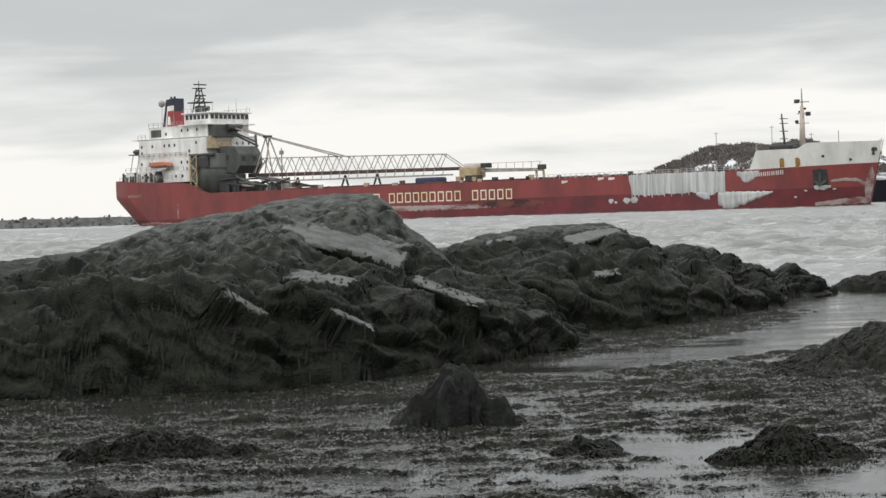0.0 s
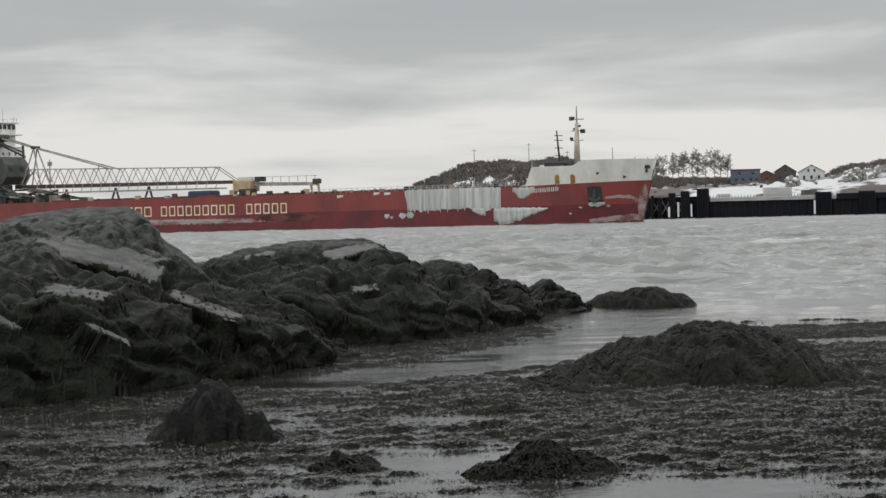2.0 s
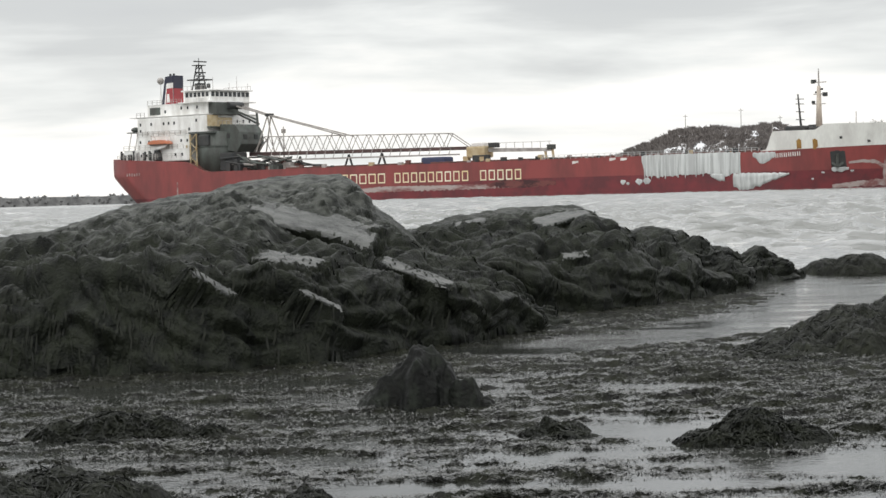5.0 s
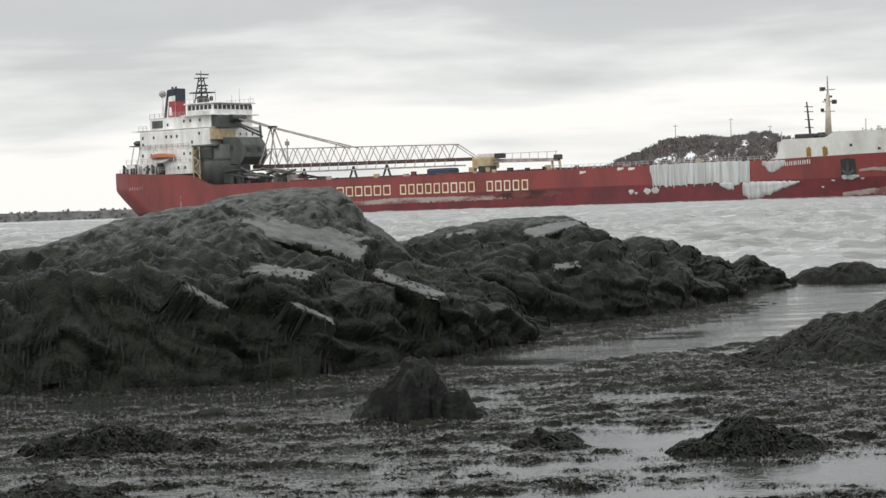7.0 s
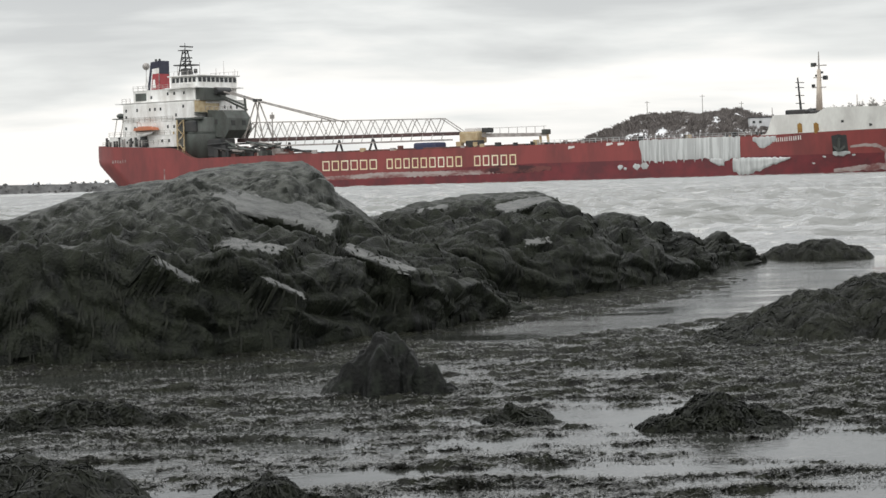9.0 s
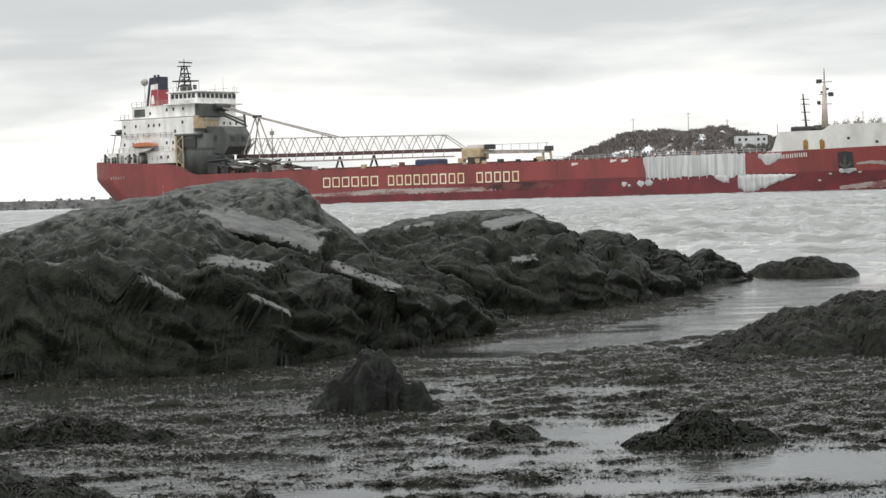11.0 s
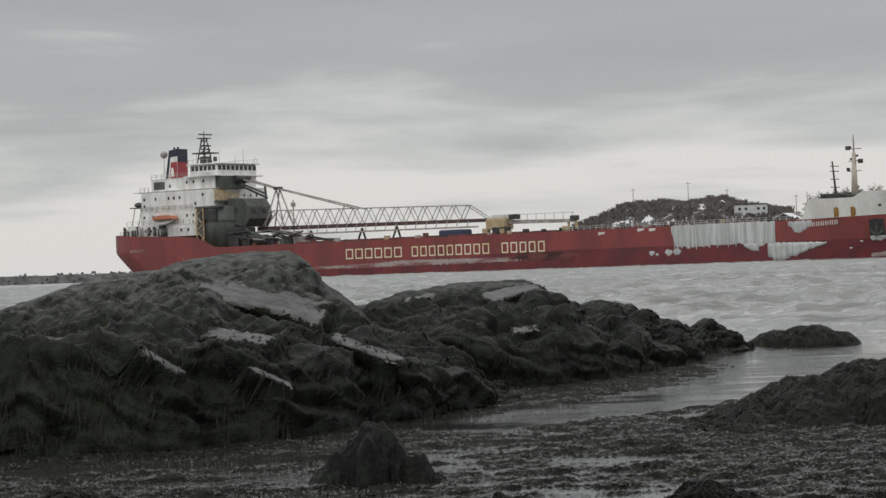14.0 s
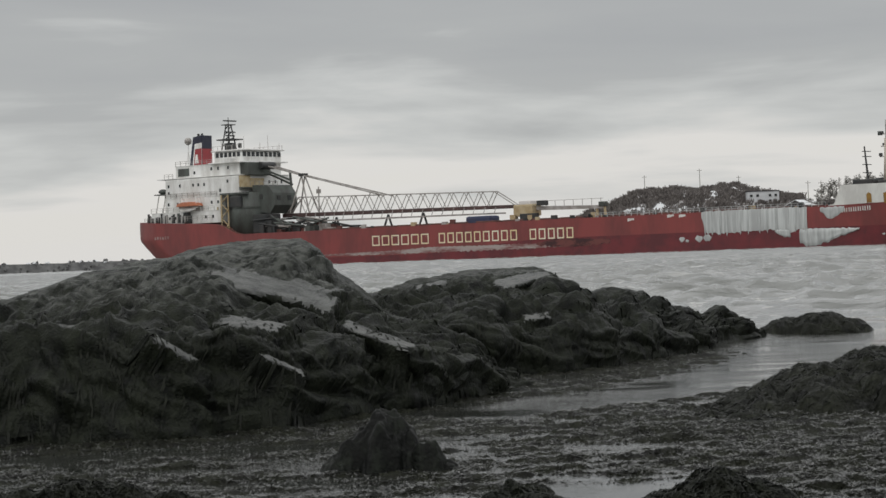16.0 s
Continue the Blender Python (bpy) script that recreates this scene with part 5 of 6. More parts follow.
# anchor in its pocket, stem anchor, scuppers with rust, draught scars
def hull_patch(name, outline, material, label="", off=0.05, thick=0.0):
    """A thin plate that follows the starboard side inside an outline (x, low z, high z)."""
    xs = [o[0] for o in outline]
    n = max(8, int((xs[-1] - xs[0]) * 3))
    x = np.linspace(xs[0], xs[-1], n)
    lo, hi = np.interp(x, xs, [o[1] for o in outline]), np.interp(x, xs, [o[2] for o in outline])
    seed = int(xs[0] * 7)
    wig = np.minimum((hi - lo) * 0.35, 0.35)
    lo = lo + wig * fbm(x / 0.9, x * 0, 3, seed)
    hi = hi + wig * 0.6 * fbm(x / 0.7, x * 0 + 5, 3, seed + 1)
    rows = 9
    v = np.linspace(0, 1, rows)[:, None]
    z = lo[None, :] + (hi - lo)[None, :] * v
    xx = np.repeat(x[None, :], rows, 0)
    xx = np.minimum(xx, 219.15 + np.clip(z, 0, 14) * 0.245)
    edge = np.minimum(np.minimum(v, 1 - v) * 6, 1)
    y = -half_beam(xx, z) - off - thick * edge * (0.6 + 0.6 * np.abs(gnoise(xx / 0.45, z / 2.5, seed + 2)))
    return link_mesh(name, array_mesh(name, np.stack([xx, y, z], -1).reshape(-1, 3), grid_quads(rows, n)), material, ship, label, smooth=True)


hull_patch("ice_sheet", [(168.4, 6.6, 7.9), (169.2, 3.7, 8.0), (172, 3.4, 8.05), (180, 3.7, 8.05), (186, 3.8, 8.05), (189, 3.1, 8.05), (190.5, 3.7, 8.0), (192.3, 3.5, 7.9)], M_ICE_SHEET, "thick sheet of grey ice ribbed with frozen runs", 0.06, 0.10)
for _x in (169.0, 170.7, 172.6, 174.1, 177.2, 179.0, 181.6, 183.3, 185.2, 188.0, 189.6, 191.8):
    hull_patch("icicle", [(_x, 3.5, 8.0), (_x + 0.14, 3.0, 8.05), (_x + 0.3, 3.6, 8.0)], M_ICE, "frozen run of ice", 0.17, 0.08)
hull_patch("ice_patch", [(190.6, 1.0, 3.6), (192.0, 0.2, 3.7), (195.0, 0.5, 3.7), (199, 1.9, 3.6), (203.2, 3.2, 3.5)], M_ICE, "pale torn ice patch low on the bow", 0.06, 0.3)
hull_patch("ice_patch", [(195.2, 6.9, 7.7), (197.2, 5.4, 7.75), (198.6, 5.8, 7.8), (200.4, 7.0, 7.8)], M_ICE, "pale ice patch under the forecastle", 0.06, 0.12)
hull_patch("ice_patch", [(185.2, 3.2, 3.8), (187.6, 2.0, 3.7), (188.6, 2.4, 3.6)], M_ICE, "hanging ice tongue", 0.06, 0.2)
for _x, _z, _r in ((163.6, 2.6, 0.7), (164.8, 2.2, 0.4), (167.6, 2.6, 0.9), (169.6, 2.7, 1.0), (209.6, 3.4, 0.3), (207.6, 2.2, 0.25), (214.6, 3.6, 0.3)):
    hull_patch("ice_patch", [(_x - _r, _z - 0.1, _z + 0.1), (_x - _r * 0.4, _z - _r * 0.8, _z + _r * 0.7), (_x + _r * 0.5, _z - _r * 0.7, _z + _r * 0.5), (_x + _r, _z - 0.1, _z + 0.15)], M_ICE, "small patch of ice", 0.05, 0.08)
hull_patch("scrape", [(52, 1.9, 2.0), (86, 1.7, 2.5), (98, 1.75, 3.0), (112, 1.8, 2.9), (126, 1.9, 2.9), (138, 2.1, 2.6), (141, 2.3, 2.4)], M_SCRAPE, "pale scraped strip along the side", 0.04)
hull_patch("scrape", [(127, 2.5, 3.0), (132, 2.0, 3.7), (138, 1.9, 3.6), (146, 2.4, 3.2)], M_RUB, "dark rubbed patch", 0.06)
hull_patch("scrape", [(12, 0.25, 0.6), (20, 0.3, 0.9), (26, 0.4, 0.6)], M_SCRAPE, "pale scrape at the waterline", 0.04)
# white plate painted for the bright sky seen through the mooring opening
hull_patch("stern_recess", [(-1.9, 9.3, 11.3), (-1.0, 9.0, 11.5), (0.3, 9.2, 11.3)], M_BOW_WHITE, "white patch standing in for sky seen through the stern mooring opening", 0.05)
hull_patch("scrape", [(28.3, 2.0, 5.4), (28.8, 1.9, 5.6)], M_SCRAPE, "pale drain streak", 0.04)
hull_patch("scrape", [(214.2, 5.0, 5.4), (216.5, 5.2, 5.8), (218.5, 4.8, 5.6), (219.6, 3.4, 4.6)], M_SCRAPE, "pale bow wave scar", 0.05)
hull_patch("scrape", [(211.0, 0.3, 0.9), (215, 0.4, 1.5), (219.0, 0.5, 1.9)], M_SCRAPE, "worn paint at the stem foot", 0.05)
hull_patch("scrape", [(219.0, 0.5, 3.0), (219.6, 1.0, 6.0), (220.6, 6.0, 8.0)], M_SCRAPE, "worn stem bar", 0.08)
for _x, _z in ((160.2, 7.4), (163.0, 7.3), (150.5, 7.0)):
    hull_patch("scrape", [(_x, _z - 0.3, _z + 0.3), (_x + 1.6, _z - 0.1, _z + 0.35)], M_LETTER_WHITE, "small pale chip in the paint", 0.05)
for _x in (205.0, 208.2):
    hull_patch("rust_run", [(_x, 8.3, 9.9), (_x + 0.5, 8.2, 10.2), (_x + 0.95, 8.4, 9.9)], M_RUST, "rust-stained scupper", 0.10)
for _x, _z in ((213.2, 10.2), (217.6, 9.4), (196.0, 8.4), (197.0, 8.4)):
    hull_patch("fairlead", [(_x, _z - 0.25, _z + 0.25), (_x + 0.45, _z - 0.25, _z + 0.25)], M_DARK, "dark fairlead", 0.12)
# no real hollow here: the pocket's shade is a dark plate on the shell
pocket = hull_patch("anchor_pocket", [(211.2, 4.2, 7.4), (211.4, 4.0, 7.6), (213.6, 4.0, 7.6), (213.8, 4.2, 7.4)], M_DARK, "flat dark plate for the shaded hollow of the anchor pocket", 0.06)
_bm = bmesh.new()
beam(_bm, (212.4, side_y(212.4, 6, 0.3), 4.6), (212.6, side_y(212.6, 7, 0.3), 7.0), 0.4)
beam(_bm, (211.5, side_y(211.5, 5, 0.35), 5.3), (212.4, side_y(212.4, 4.5, 0.4), 4.4), 0.5)
beam(_bm, (213.4, side_y(213.4, 5, 0.35), 5.3), (212.4, side_y(212.4, 4.5, 0.4), 4.4), 0.5)
part("anchor", _bm, M_GREY, pocket, "grey stockless anchor")
hull_patch("ice_patch", [(211.3, 3.6, 4.3), (213.0, 3.4, 4.4), (214.2, 3.8, 4.3)], M_ICE, "ice on the lip of the pocket", 0.3, 0.1)
part("stem_roller", made(box, (220.0, -2.2, 11.0), (221.6, -1.0, 11.7)), M_DARK, ship)
part("stem_roller", made(box, (220.4, -1.9, 10.2), (221.2, -1.0, 11.0)), M_DARK, ship)

# lettering fields along the side: plain upright frames of the letters' size
def letter_frame(x0, x1, z0, z1, w, material, name="lettering_block"):
    bm = bmesh.new()
    for a, b, c, d in ((x0, x1, z1 - w, z1), (x0, x1, z0, z0 + w), (x0, x0 + w, z0 + w, z1 - w), (x1 - w, x1, z0 + w, z1 - w)):
        y = side_y((a + b) / 2, (c + d) / 2, 0.03)
        box(bm, (a, y - 0.03, c), (b, y, d))
    part(name, bm, material, ship, "plain pale yellow frame in the row of hull lettering" if material is M_LETTER else "")


for _start, _end, _n in ((80.9, 97.4, 6), (100.3, 121.9, 9), (125.3, 136.7, 5)):
    _pitch = (_end - _start + 0.7) / _n
    for _k in range(_n):
        letter_frame(_start + _k * _pitch, _start + (_k + 1) * _pitch - 0.7, 3.75, 6.05, 0.28, M_LETTER)
for _k in range(8):
    _x = 198.6 + _k * 0.92
    _bm = bmesh.new()
    for _o in (0.0, 0.42):
        beam(_bm, (_x + _o, side_y(_x + _o, 6.9, 0.06), 6.5 + 0.05 * _k), (_x + _o, side_y(_x + _o, 7.4, 0.06), 7.35 + 0.05 * _k), 0.2, 0.06)
    part("name_bar", _bm, M_LETTER_WHITE, ship)
for _k in range(6):
    _x = 10.2 + _k * 0.9
    part("name_bar", made(beam, (_x, side_y(_x, 7.6, 0.05), 7.4), (_x, side_y(_x, 8.2, 0.05), 8.2), 0.4, 0.06), M_SCRAPE, ship)

# ---- far shore ----
def spot(az, d):
    """Plan place at a bearing in degrees and a distance."""
    return d * math.sin(radians(az)), d * math.cos(radians(az))


def stone_mesh(rng, size):
    bm = bmesh.new()
    bmesh.ops.create_icosphere(bm, subdivisions=1, radius=1)
    for v in bm.verts:
        v.co = v.co * rng.uniform(0.7, 1.15)
        v.co = Vector((round(v.co.x * 2.2) / 2.2 * 0.4 + v.co.x * 0.6, v.co.y, v.co.z * 0.8)) * size
    return bm


def build_breakwater():
    """A long low mound of quarry stone with snow caught on its top."""
    rng = random.Random(3)
    bm = bmesh.new()
    a, b = Vector((*spot(-30, 760), 0)), Vector((*spot(-3.5, 750), 0))
    way = (b - a).normalized()
    side = Vector((-way.y, way.x, 0))
    ring = []
    for i in range(60):
        p = a + (b - a) * i / 59
        h = 3.0 + 0.25 * noise.noise((i * 0.7, 0, 0))
        ring.append([bm.verts.new(p + side * s + Vector((0, 0, z))) for s, z in ((-7, -2), (-2.5, h), (2.5, h), (7, -2))])
    for r0, r1 in zip(ring, ring[1:]):
        for k in range(3):
            bm.faces.new((r0[k], r1[k], r1[k + 1], r0[k + 1]))
    ob = part("breakwater", bm, M_STONE, None)
    tagged(ob, "long low breakwater of dark quarry stone with snow", "breakwater", kind="structure")
    shapes = []
    for k in range(6):
        me = bpy.data.meshes.new("stone")
        t = stone_mesh(rng, 1.0)
        t.to_mesh(me)
        t.free()
        me.materials.append(M_STONE if k < 5 else M_SNOW)
        shapes.append(me)
    length = (b - a).length
    for k in range(300):
        u = rng.uniform(0.62, 1.0)
        s = rng.uniform(-6.5, 1.0)
        z = 2.9 - max(0, -s - 2.0) * 0.95 + rng.uniform(-0.3, 0.3)
        st = new("stone", shapes[5] if (z > 2.4 and rng.random() < 0.35) else rng.choice(shapes[:5]))
        st.parent = ob
        r = rng.uniform(0.5, 1.0)
        st.matrix_basis = Matrix.Translation(a + way * length * u + side * s + Vector((0, 0, z))) @ Euler((rng.random() * 6, rng.random() * 6, rng.random() * 6)).to_matrix().to_4x4() @ Matrix.Diagonal((r, r, r * 0.8, 1))
    return ob


build_breakwater()

CREST = [(3.0, -0.3), (5.0, 0.2), (5.5, 0.72), (6.0, 0.97), (6.4, 1.08), (6.9, 1.34), (7.2, 1.46), (7.9, 1.52), (8.95, 1.50), (10.0, 1.58), (10.4, 1.42), (11.2, 1.28), (12.0, 1.12), (13.0, 0.93), (14.5, 0.90),
         (16.0, 0.92), (17.1, 0.97), (17.6, 1.15), (18.6, 1.28), (20.0, 1.36), (26.0, 1.30)]
CREST_D = 1060.0
_crest_az, _crest_el = np.array([c[0] for c in CREST]), np.array([c[1] for c in CREST])


def land_height(az, d):
    top = 1.4 + CREST_D * np.tan(np.radians(np.interp(az, _crest_az, _crest_el)))
    quay = 6.6 * np.clip((az - 4.5) / 1.5, -0.4, 1)
    u = np.clip((d - 838) / (CREST_D - 838), 0, 1)
    flat = np.clip((az - 11.5) / 2.0, 0, 1)
    rise = u ** (0.8 - 0.42 * flat)
    z = quay + (top - quay) * rise
    z = z * np.clip(1 - (d - CREST_D) / 700, 0.2, 1)
    return z + np.clip(u * 3, 0, 1) * (0.9 * fbm(az * 3.2, d / 45, 3, 90) + 0.3 * gnoise(az * 14, d / 9, 92))


def build_land():
    az = np.linspace(3.0, 26.0, 420)
    d = np.concatenate([[832], np.linspace(838, CREST_D, 70), np.linspace(CREST_D + 15, 1500, 14)])
    dd, aa = np.meshgrid(d, az, indexing="ij")
    z = land_height(aa, dd)
    z[0] = -2
    x, y = dd * np.sin(np.radians(aa)), dd * np.cos(np.radians(aa))
    ob = link_mesh("far_hill", array_mesh("far_hill", np.stack([x, y, z], -1).reshape(-1, 3), grid_quads(len(d), len(az))), M_HILL, smooth=True)
    return tagged(ob, "low snow-patched hill across the water", "hill", kind="structure")


build_land()


def build_shrubs():
    """Leafless scrub over the hill: tufts of thin upright twigs."""
    rng = np.random.default_rng(19)
    n = 20000
    az, u = rng.uniform(4.8, 26, n), rng.uniform(0.08, 1.06, n)
    d = 838 + u * (CREST_D - 838)
    thick = np.where(az < 11.8, 0.10 + 0.75 * u ** 1.5, np.where(az < 17.2, 0.10 * u + 0.5 * ((az > 12.2) & (az < 14.6) & (u > 0.3)), 0.9 * np.clip(u - 0.35, 0, 1)))
    clump = fbm(az * 2.6, d / 40, 3, 95)
    keep = rng.random(n) < thick * np.clip(0.9 + 1.1 * clump, 0, 1.6)
    az, d = az[keep], d[keep]
    z = land_height(az, d)
    n = len(az)
    base = np.stack([d * np.sin(np.radians(az)), d * np.cos(np.radians(az)), z], -1)
    twigs = 12
    size = rng.uniform(1.0, 2.8, n) * np.where(az < 11.8, 0.85, 0.7)
    root = base[:, None, :] + rng.normal(0, 0.5, (n, twigs, 3)) * size[:, None, None] * np.array([0.55, 0.55, 0.05])
    lean = rng.normal(0, 0.35, (n, twigs, 3)) * size[:, None, None]
    lean[..., 2] = size[:, None] * rng.uniform(0.5, 1.1, (n, twigs))
    half = np.array([0.09, 0.04, 0.0]) * size[:, None, None]
    v = np.stack([root - half, root + half, root + lean + half * 0.9, root + lean - half * 0.9], 2)
    q = np.arange(n * twigs * 4).reshape(-1, 4)
    ob = link_mesh("scrub", array_mesh("scrub", v.reshape(-1, 3), q), M_SHRUB)
    return tagged(ob, "leafless brown scrub covering the far hill", "scrub", kind="stuff")


build_shrubs()


def sticks(name, bars):
    """Three-sided tapered bars in one mesh, from (start, end, radius, radius at the end)."""
    a, b = np.array([k[0][:] for k in bars]), np.array([k[1][:] for k in bars])
    ra, rb = np.array([k[2] for k in bars]), np.array([k[3] for k in bars])
    way = (b - a) / (np.linalg.norm(b - a, axis=1)[:, None] + 1e-9)
    e1 = np.cross(way, np.where(np.abs(way[:, 2:]) > 0.9, np.array([[1.0, 0, 0]]), np.array([[0, 0, 1.0]])))
    e1 /= np.linalg.norm(e1, axis=1)[:, None]
    e2 = np.cross(way, e1)
    v = np.zeros((len(bars), 6, 3))
    for k in range(3):
        side = e1 * math.cos(2.0944 * k) + e2 * math.sin(2.0944 * k)
        v[:, k], v[:, k + 3] = a + side * ra[:, None], b + side * rb[:, None]
    first = np.arange(len(bars))[:, None, None] * 6
    quads = first + np.array([[[0, 1, 4, 3], [1, 2, 5, 4], [2, 0, 3, 5]]])
    return array_mesh(name, v.reshape(-1, 3), quads.reshape(-1, 4))


def build_tree(az, d, hgt, seed):
    """A leafless tree: trunk, limbs and a haze of fine twigs."""
    rng = random.Random(seed)
    x, y = spot(az, d)
    z = float(land_height(np.array(az), np.array(d))) - 0.3
    tree = tagged(new("bare_tree"), "tall leafless grey tree on the snowy shore", "tree", "bare trees on the far shore")
    tree.location = (x, y, z)
    limbs, twigs = [], []

    def grow(p, way, length, r, level):
        (limbs if level < 1 else twigs).append((p, p + way * length, r, r * 0.5))
        if level >= 4:
            return
        for _ in range((17, 6, 4, 3)[level]):
            u = rng.uniform(0.30 if level == 0 else 0.2, 1.0)
            w = (way * 0.75 + Vector((rng.gauss(0, 0.85), rng.gauss(0, 0.85), rng.gauss(0.15, 0.25)))).normalized()
            grow(p + way * length * u, w, length * rng.uniform(0.34, 0.52) * (1.15 - 0.45 * u if level == 0 else 1), max(r * 0.45, 0.06), level + 1)

    grow(Vector((0, 0, 0)), Vector((rng.gauss(0, 0.04), rng.gauss(0, 0.04), 1)), hgt * 0.74, hgt * 0.013, 0)
    link_mesh("trunk", sticks("trunk", limbs), M_BARK, tree)
    link_mesh("crown", sticks("crown", twigs), M_BARK, tree, "fine bare twigs")
    return tree


for _k, (_az, _h) in enumerate(((12.3, 12.5), (12.5, 14.0), (12.7, 15.5), (12.95, 16.2), (13.1, 14.8), (13.25, 15.8), (13.5, 16.5), (13.65, 14.9), (13.85, 15.6), (14.1, 16.0), (14.25, 14.6), (14.45, 14.0))):
    build_tree(_az, 925 + (_k * 37) % 30, _h, 100 + _k)


def frame_at(az, d, z, turn=0.0):
    """Axes at a place on the far shore: x to the side, y away from the bay."""
    x, y = spot(az, d)
    return Matrix.Translation((x, y, z)) @ Euler((0, 0, radians(-az + turn))).to_matrix().to_4x4()


def house(az, d, w, depth, wall, roof, body, label, windows, turn=0.0, z=None, roof_mat=None):
    """A small house: walls, roof and each window."""
    z = (float(land_height(np.array(az), np.array(d))) - 0.3) if z is None else z
    h = tagged(new("house"), label, "house")
    h.matrix_basis = frame_at(az, d, z, turn)
    part("wall", made(box, (-w / 2, 0, 0), (w / 2, depth, wall)), body, h)
    bm = bmesh.new()
    if roof > 0.5:
        for s in (-1, 1):
            a = [bm.verts.new(p) for p in ((s * (w / 2 + 0.4), -0.4, wall - 0.25), (0, -0.4, wall + roof), (0, depth + 0.4, wall + roof), (s * (w / 2 + 0.4), depth + 0.4, wall - 0.25))]
            b = [bm.verts.new(v.co + Vector((0, 0, 0.25))) for v in a]
            bm.faces.new(a)
            bm.faces.new(b[::-1])
            for i in range(4):
                bm.faces.new((a[i], b[i], b[(i + 1) % 4], a[(i + 1) % 4]))
        part("gable", made(lambda g: g.faces.new([g.verts.new(p) for p in ((-w / 2, -0.01, wall), (w / 2, -0.01, wall), (0, -0.01, wall + roof))])), body, h)
    else:
        box(bm, (-w / 2 - 0.3, -0.3, wall), (w / 2 + 0.3, depth + 0.3, wall + 0.35))
    part("roof", bm, roof_mat or M_ROOF, h)
    for x, zz, ww, hh in windows:
        win = part("window", made(box, (x - ww / 2, -0.06, zz), (x + ww / 2, 0.02, zz + hh)), M_GLASS, h)
        part("sill", made(box, (x - ww / 2 - 0.1, -0.15, zz - 0.15), (x + ww / 2 + 0.1, 0.02, zz)), M_CONC, win)
    return h


house(14.93, 915, 12.8, 8, 6.0, 0, M_SIDE_B, "blue flat-roofed waterside building", [(-4, 1.0, 1.2, 1.4), (-1, 1.0, 1.2, 1.4), (2.4, 1.0, 1.2, 1.4), (4.8, 1.0, 1.2, 1.4), (-2.5, 3.8, 1.2, 1.2), (3.2, 3.8, 1.2, 1.2)])
house(16.0, 930, 9.4, 9, 4.6, 3.0, M_SIDE_G, "dark weathered gabled house in the snow", [(-2.4, 1.2, 1.1, 1.3), (2.2, 1.2, 1.1, 1.3), (0, 4.4, 1.0, 1.2)])
house(16.7, 925, 11.2, 9, 4.0, 3.0, M_SIDE_W, "white gabled house with a dark roof", [(-3.2, 1.0, 1.0, 1.5), (0, 1.0, 1.0, 1.5), (3.2, 1.0, 1.0, 1.5), (-1.3, 4.1, 0.9, 1.2), (1.3, 4.1, 0.9, 1.2)])
house(15.5, 945, 8.0, 7, 3.4, 1.8, mat("reddish_siding", (0.16, 0.07, 0.06), (0.12, 0.06, 0.055), 0.8, 0.9, scale=0.3), "low reddish shed between the houses", [(0, 1.0, 1.2, 1.2)])
house(10.75, 960, 14.2, 10, 6.0, 0, M_SIDE_W, "pale flat-roofed house high on the hill", [(-5.5, 3.6, 1.2, 1.1), (-2.6, 3.6, 1.2, 1.1), (3.0, 3.6, 1.2, 1.1), (5.6, 3.6, 1.2, 1.1), (3.0, 1.0, 1.2, 1.2), (5.4, 1.0, 1.2, 1.2), (-1.8, 0.2, 1.1, 2.1)], turn=6)
for _az, _d, _w in ((11.6, 915, 9), (12.0, 890, 7)):
    house(_az, _d, _w, 7, 2.6, 2.0, M_SIDE_G, "small dark house with a snow-covered roof", [(-_w / 4, 0.9, 1.0, 1.1), (_w / 4, 0.9, 1.0, 1.1)], turn=25 - 6 * _w, roof_mat=M_SNOW)

for _az, _d, _top in ((7.55, 1050, 9.0), (9.05, 1050, 12.0), (11.95, 960, 12.0), (10.1, 1055, 6), (12.3, 900, 14)):
    _x, _y = spot(_az, _d)
    _z = float(land_height(np.array(_az), np.array(_d)))
    _pl = tagged(new("utility_pole"), "thin dark utility pole on the hill", "pole", "utility poles on the hill")
    _pl.location = (_x, _y, _z - 0.5)
    part("pole", made(tube, (0, 0, 0), (0, 0, _top), 0.22, 0.14, 6), M_BARK, _pl)
    part("crossarm", made(beam, (-1.2, 0, _top - 0.9), (1.2, 0, _top - 0.9), 0.2), M_BARK, _pl)


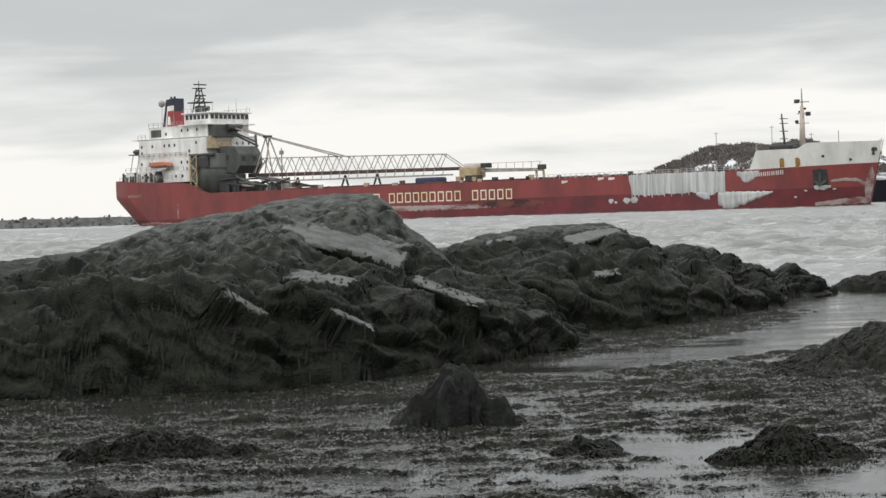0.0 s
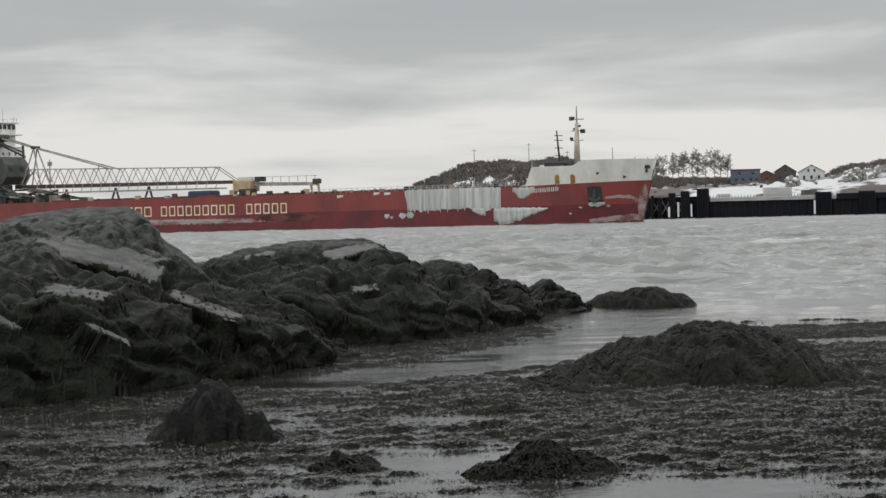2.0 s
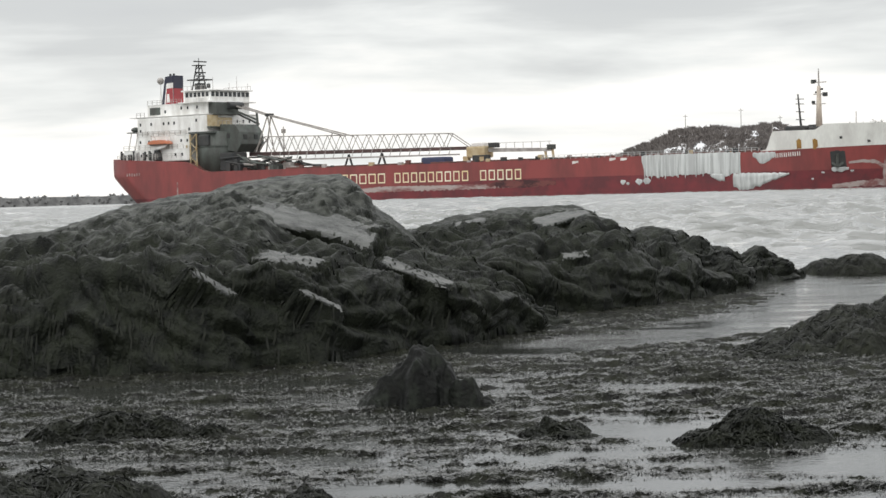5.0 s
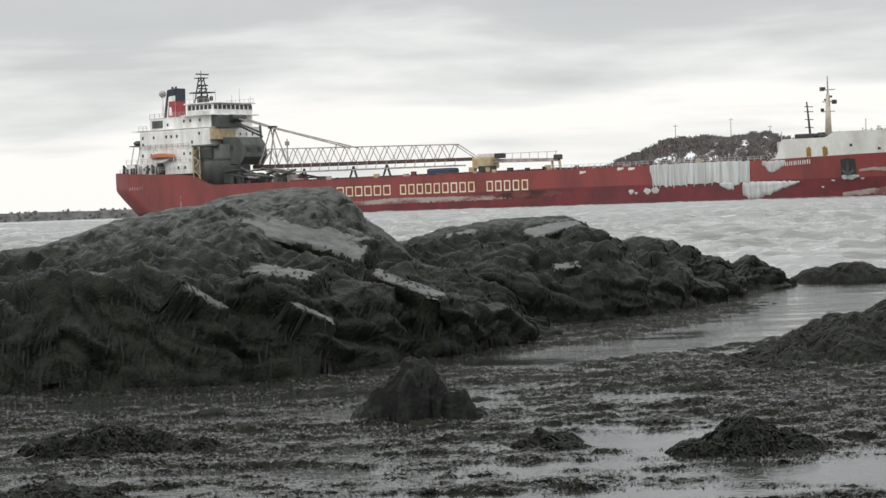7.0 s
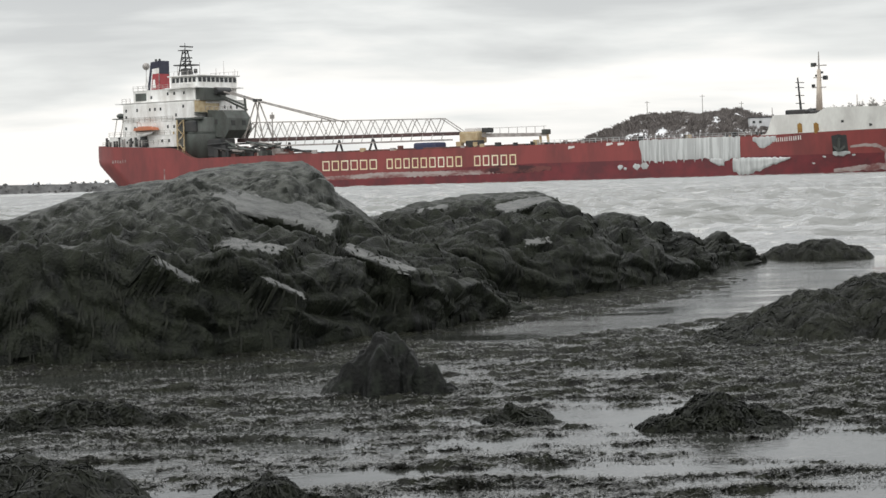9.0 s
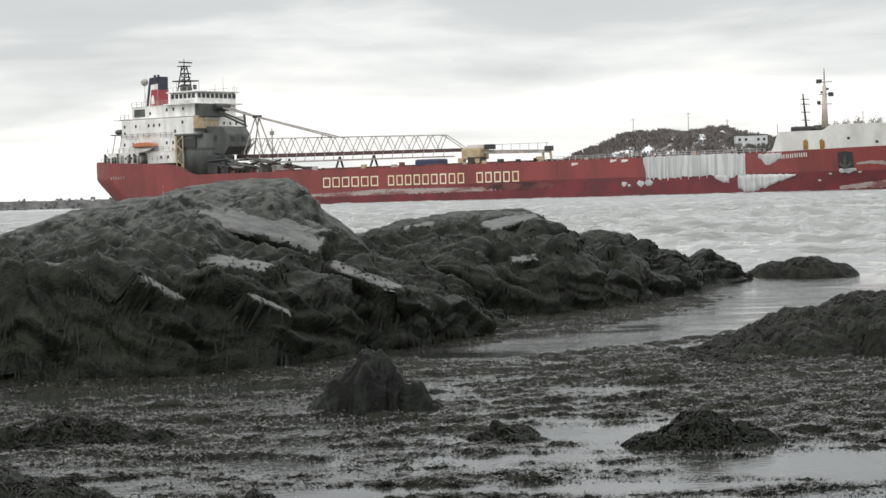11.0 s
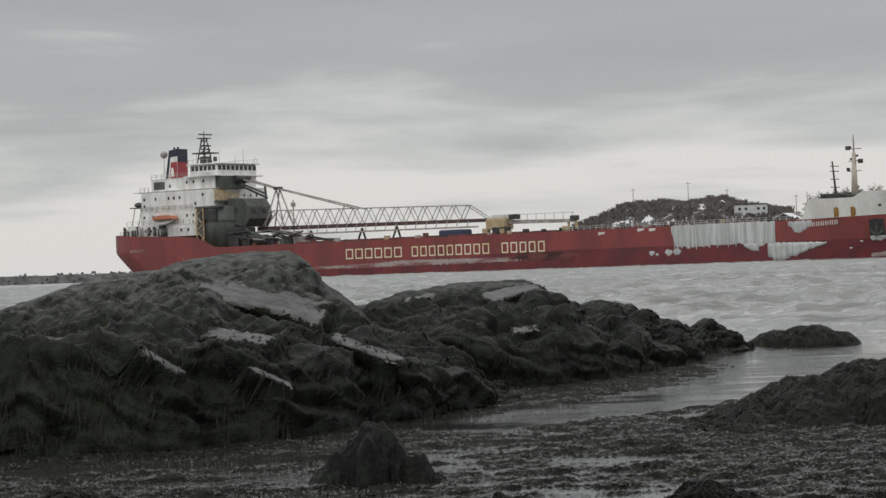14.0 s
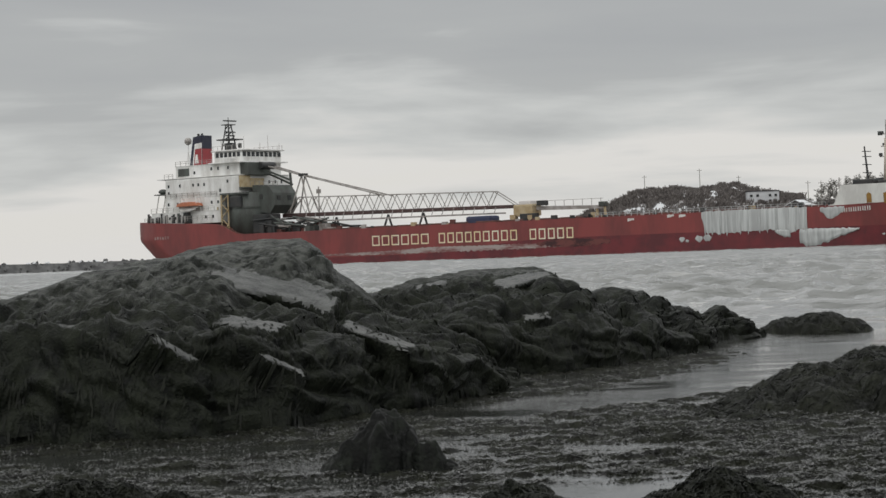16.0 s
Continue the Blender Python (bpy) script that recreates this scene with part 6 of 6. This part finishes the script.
def build_pier():
    """The ferry wharf: sheet-piled face, concrete cap, fenders, and dolphins at its end."""
    m = frame_at(12.3, 800, 0, 0)
    a, b = Vector((*spot(12.3, 800), 0)), Vector((*spot(27, 815), 0))
    turn = math.atan2((b - a).y, (b - a).x)
    pier = tagged(new("wharf"), "dark sheet-piled wharf with snow on its deck", "wharf")
    pier.matrix_basis = Matrix.Translation(a) @ Matrix.Rotation(turn, 4, "Z")
    long = (b - a).length
    X = lambda az: (az - 12.3) / (27 - 12.3) * long
    x0 = X(13.95)
    bm = bmesh.new()
    xs = np.arange(x0, long, 0.7)
    front = [0.0 if (i // 2) % 2 else 0.45 for i in range(len(xs))]
    lo = [bm.verts.new((x, y, -2)) for x, y in zip(xs, front)]
    hi = [bm.verts.new((x, y, 6.2)) for x, y in zip(xs, front)]
    for i in range(len(xs) - 1):
        bm.faces.new((lo[i], lo[i + 1], hi[i + 1], hi[i]))
    part("sheet_piling", bm, M_PIER, pier, "dark corrugated steel sheet piling")
    part("concrete_cap", made(box, (x0, -0.5, 6.2), (X(17.3), 5.0, 7.4)), M_CONC, pier, "pale concrete cap")
    part("capping_beam", made(box, (X(17.3), -0.6, 6.0), (long, 5.0, 8.2)), M_PIER, pier, "dark timber capping beam")
    part("deck_snow", made(box, (x0, 0.4, 7.4), (long, 40, 7.75)), M_SNOW, pier, "snow lying on the wharf")
    for k in range(40):
        x = x0 + k * (X(17.2) - x0) / 39
        part("guard_post", made(box, (x - 0.12, -0.2, 7.4), (x + 0.12, 0.1, 8.5)), M_BARK, pier)
    for az, w, top in ((12.40, 1.0, 9.0), (12.60, 1.4, 8.2), (12.93, 2.6, 9.8), (13.28, 3.2, 10.4), (13.76, 4.6, 11.2), (16.95, 6.0, 8.9), (18.1, 6.0, 8.9)):
        x = X(az)
        dolphin = part("dolphin", bevelled(made(box, (x - w / 2, -2.0, -2), (x + w / 2, 3.0, top)), 0.3), M_PIER, pier, "dark fender dolphin")
        for s in np.arange(-w / 2 + 0.4, w / 2, 0.9):
            part("fender_post", made(tube, (x + s, -2.3, -2), (x + s, -2.3, top - 0.6), 0.32, 0.32, 7), M_PIER, dolphin)
    part("end_wall", made(box, (X(11.2), 3.2, -2), (x0, 5.0, 8.3)), M_PIER, pier, "dark piled end of the wharf")
    for az in (12.5, 12.75, 13.1):
        x = X(az)
        bm = bmesh.new()
        beam(bm, (x - 3, 1, 8.6), (x + 3, 1, 8.9), 0.5)
        beam(bm, (x - 2.4, 1, 0), (x + 2.4, 1, 8.6), 0.3)
        beam(bm, (x + 2.4, 1, 0), (x - 2.4, 1, 8.6), 0.3)
        part("walkway", bm, M_BARK, pier)
    for az, w, z1 in ((12.85, 0.8, 4.5), (13.1, 0.7, 6.2), (16.72, 0.7, 5.8), (13.45, 0.6, 5.4)):
        part("marker_board", made(box, (X(az) - w / 2, -2.75, 0.6), (X(az) + w / 2, -2.65, z1)), M_SNOW, pier, "pale ice-crusted ladder board")
    for az, w, h, mm in ((15.75, 11, 3.4, M_CONC), (16.6, 6, 2.2, M_STONE), (14.3, 5, 1.4, M_CONC)):
        part("shed", bevelled(made(box, (X(az) - w / 2, 10, 7.7), (X(az) + w / 2, 16, 7.7 + h)), 0.2), mm, pier)
    return pier


build_pier()


def build_rubble(az, d, w, seed):
    rng = random.Random(seed)
    x, y = spot(az, d)
    z = float(land_height(np.array(az), np.array(d)))
    heap = tagged(new("rubble_heap"), "heap of brown rubble and broken snow behind the wharf", "rubble")
    heap.location = (x, y, z - 0.5)
    for k in range(46):
        r = rng.uniform(0.5, 1.5)
        px = rng.gauss(0, w * 0.3)
        top = max(0.2, 5.0 * (1 - abs(px) / w))
        st = part("stone", stone_mesh(rng, r), M_SNOW if rng.random() < 0.3 else M_BARK, heap)
        st.location = (px, rng.uniform(-4, 4), rng.uniform(0, top))


build_rubble(17.9, 862, 9.0, 1)
build_rubble(18.5, 866, 7.0, 2)
build_rubble(16.2, 870, 5.0, 3)


def motions():
    walk(ship, [
        (0, pose(-82.258, 561.710, 0, 0, 0, -39.536)),
        (2, pose(-78.734, 558.798, 0, 0, 0, -39.607)),
        (4, pose(-75.215, 555.882, 0, 0, 0, -39.678)),
        (6, pose(-71.699, 552.961, 0, 0, 0, -39.748)),
        (8, pose(-68.186, 550.037, 0, 0, 0, -39.819)),
        (10, pose(-64.677, 547.107, 0, 0, 0, -39.889)),
        (12, pose(-61.172, 544.174, 0, 0, 0, -39.960)),
        (14, pose(-57.670, 541.236, 0, 0, 0, -40.031)),
        (16, pose(-54.172, 538.294, 0, 0, 0, -40.101)),
    ])


motions()
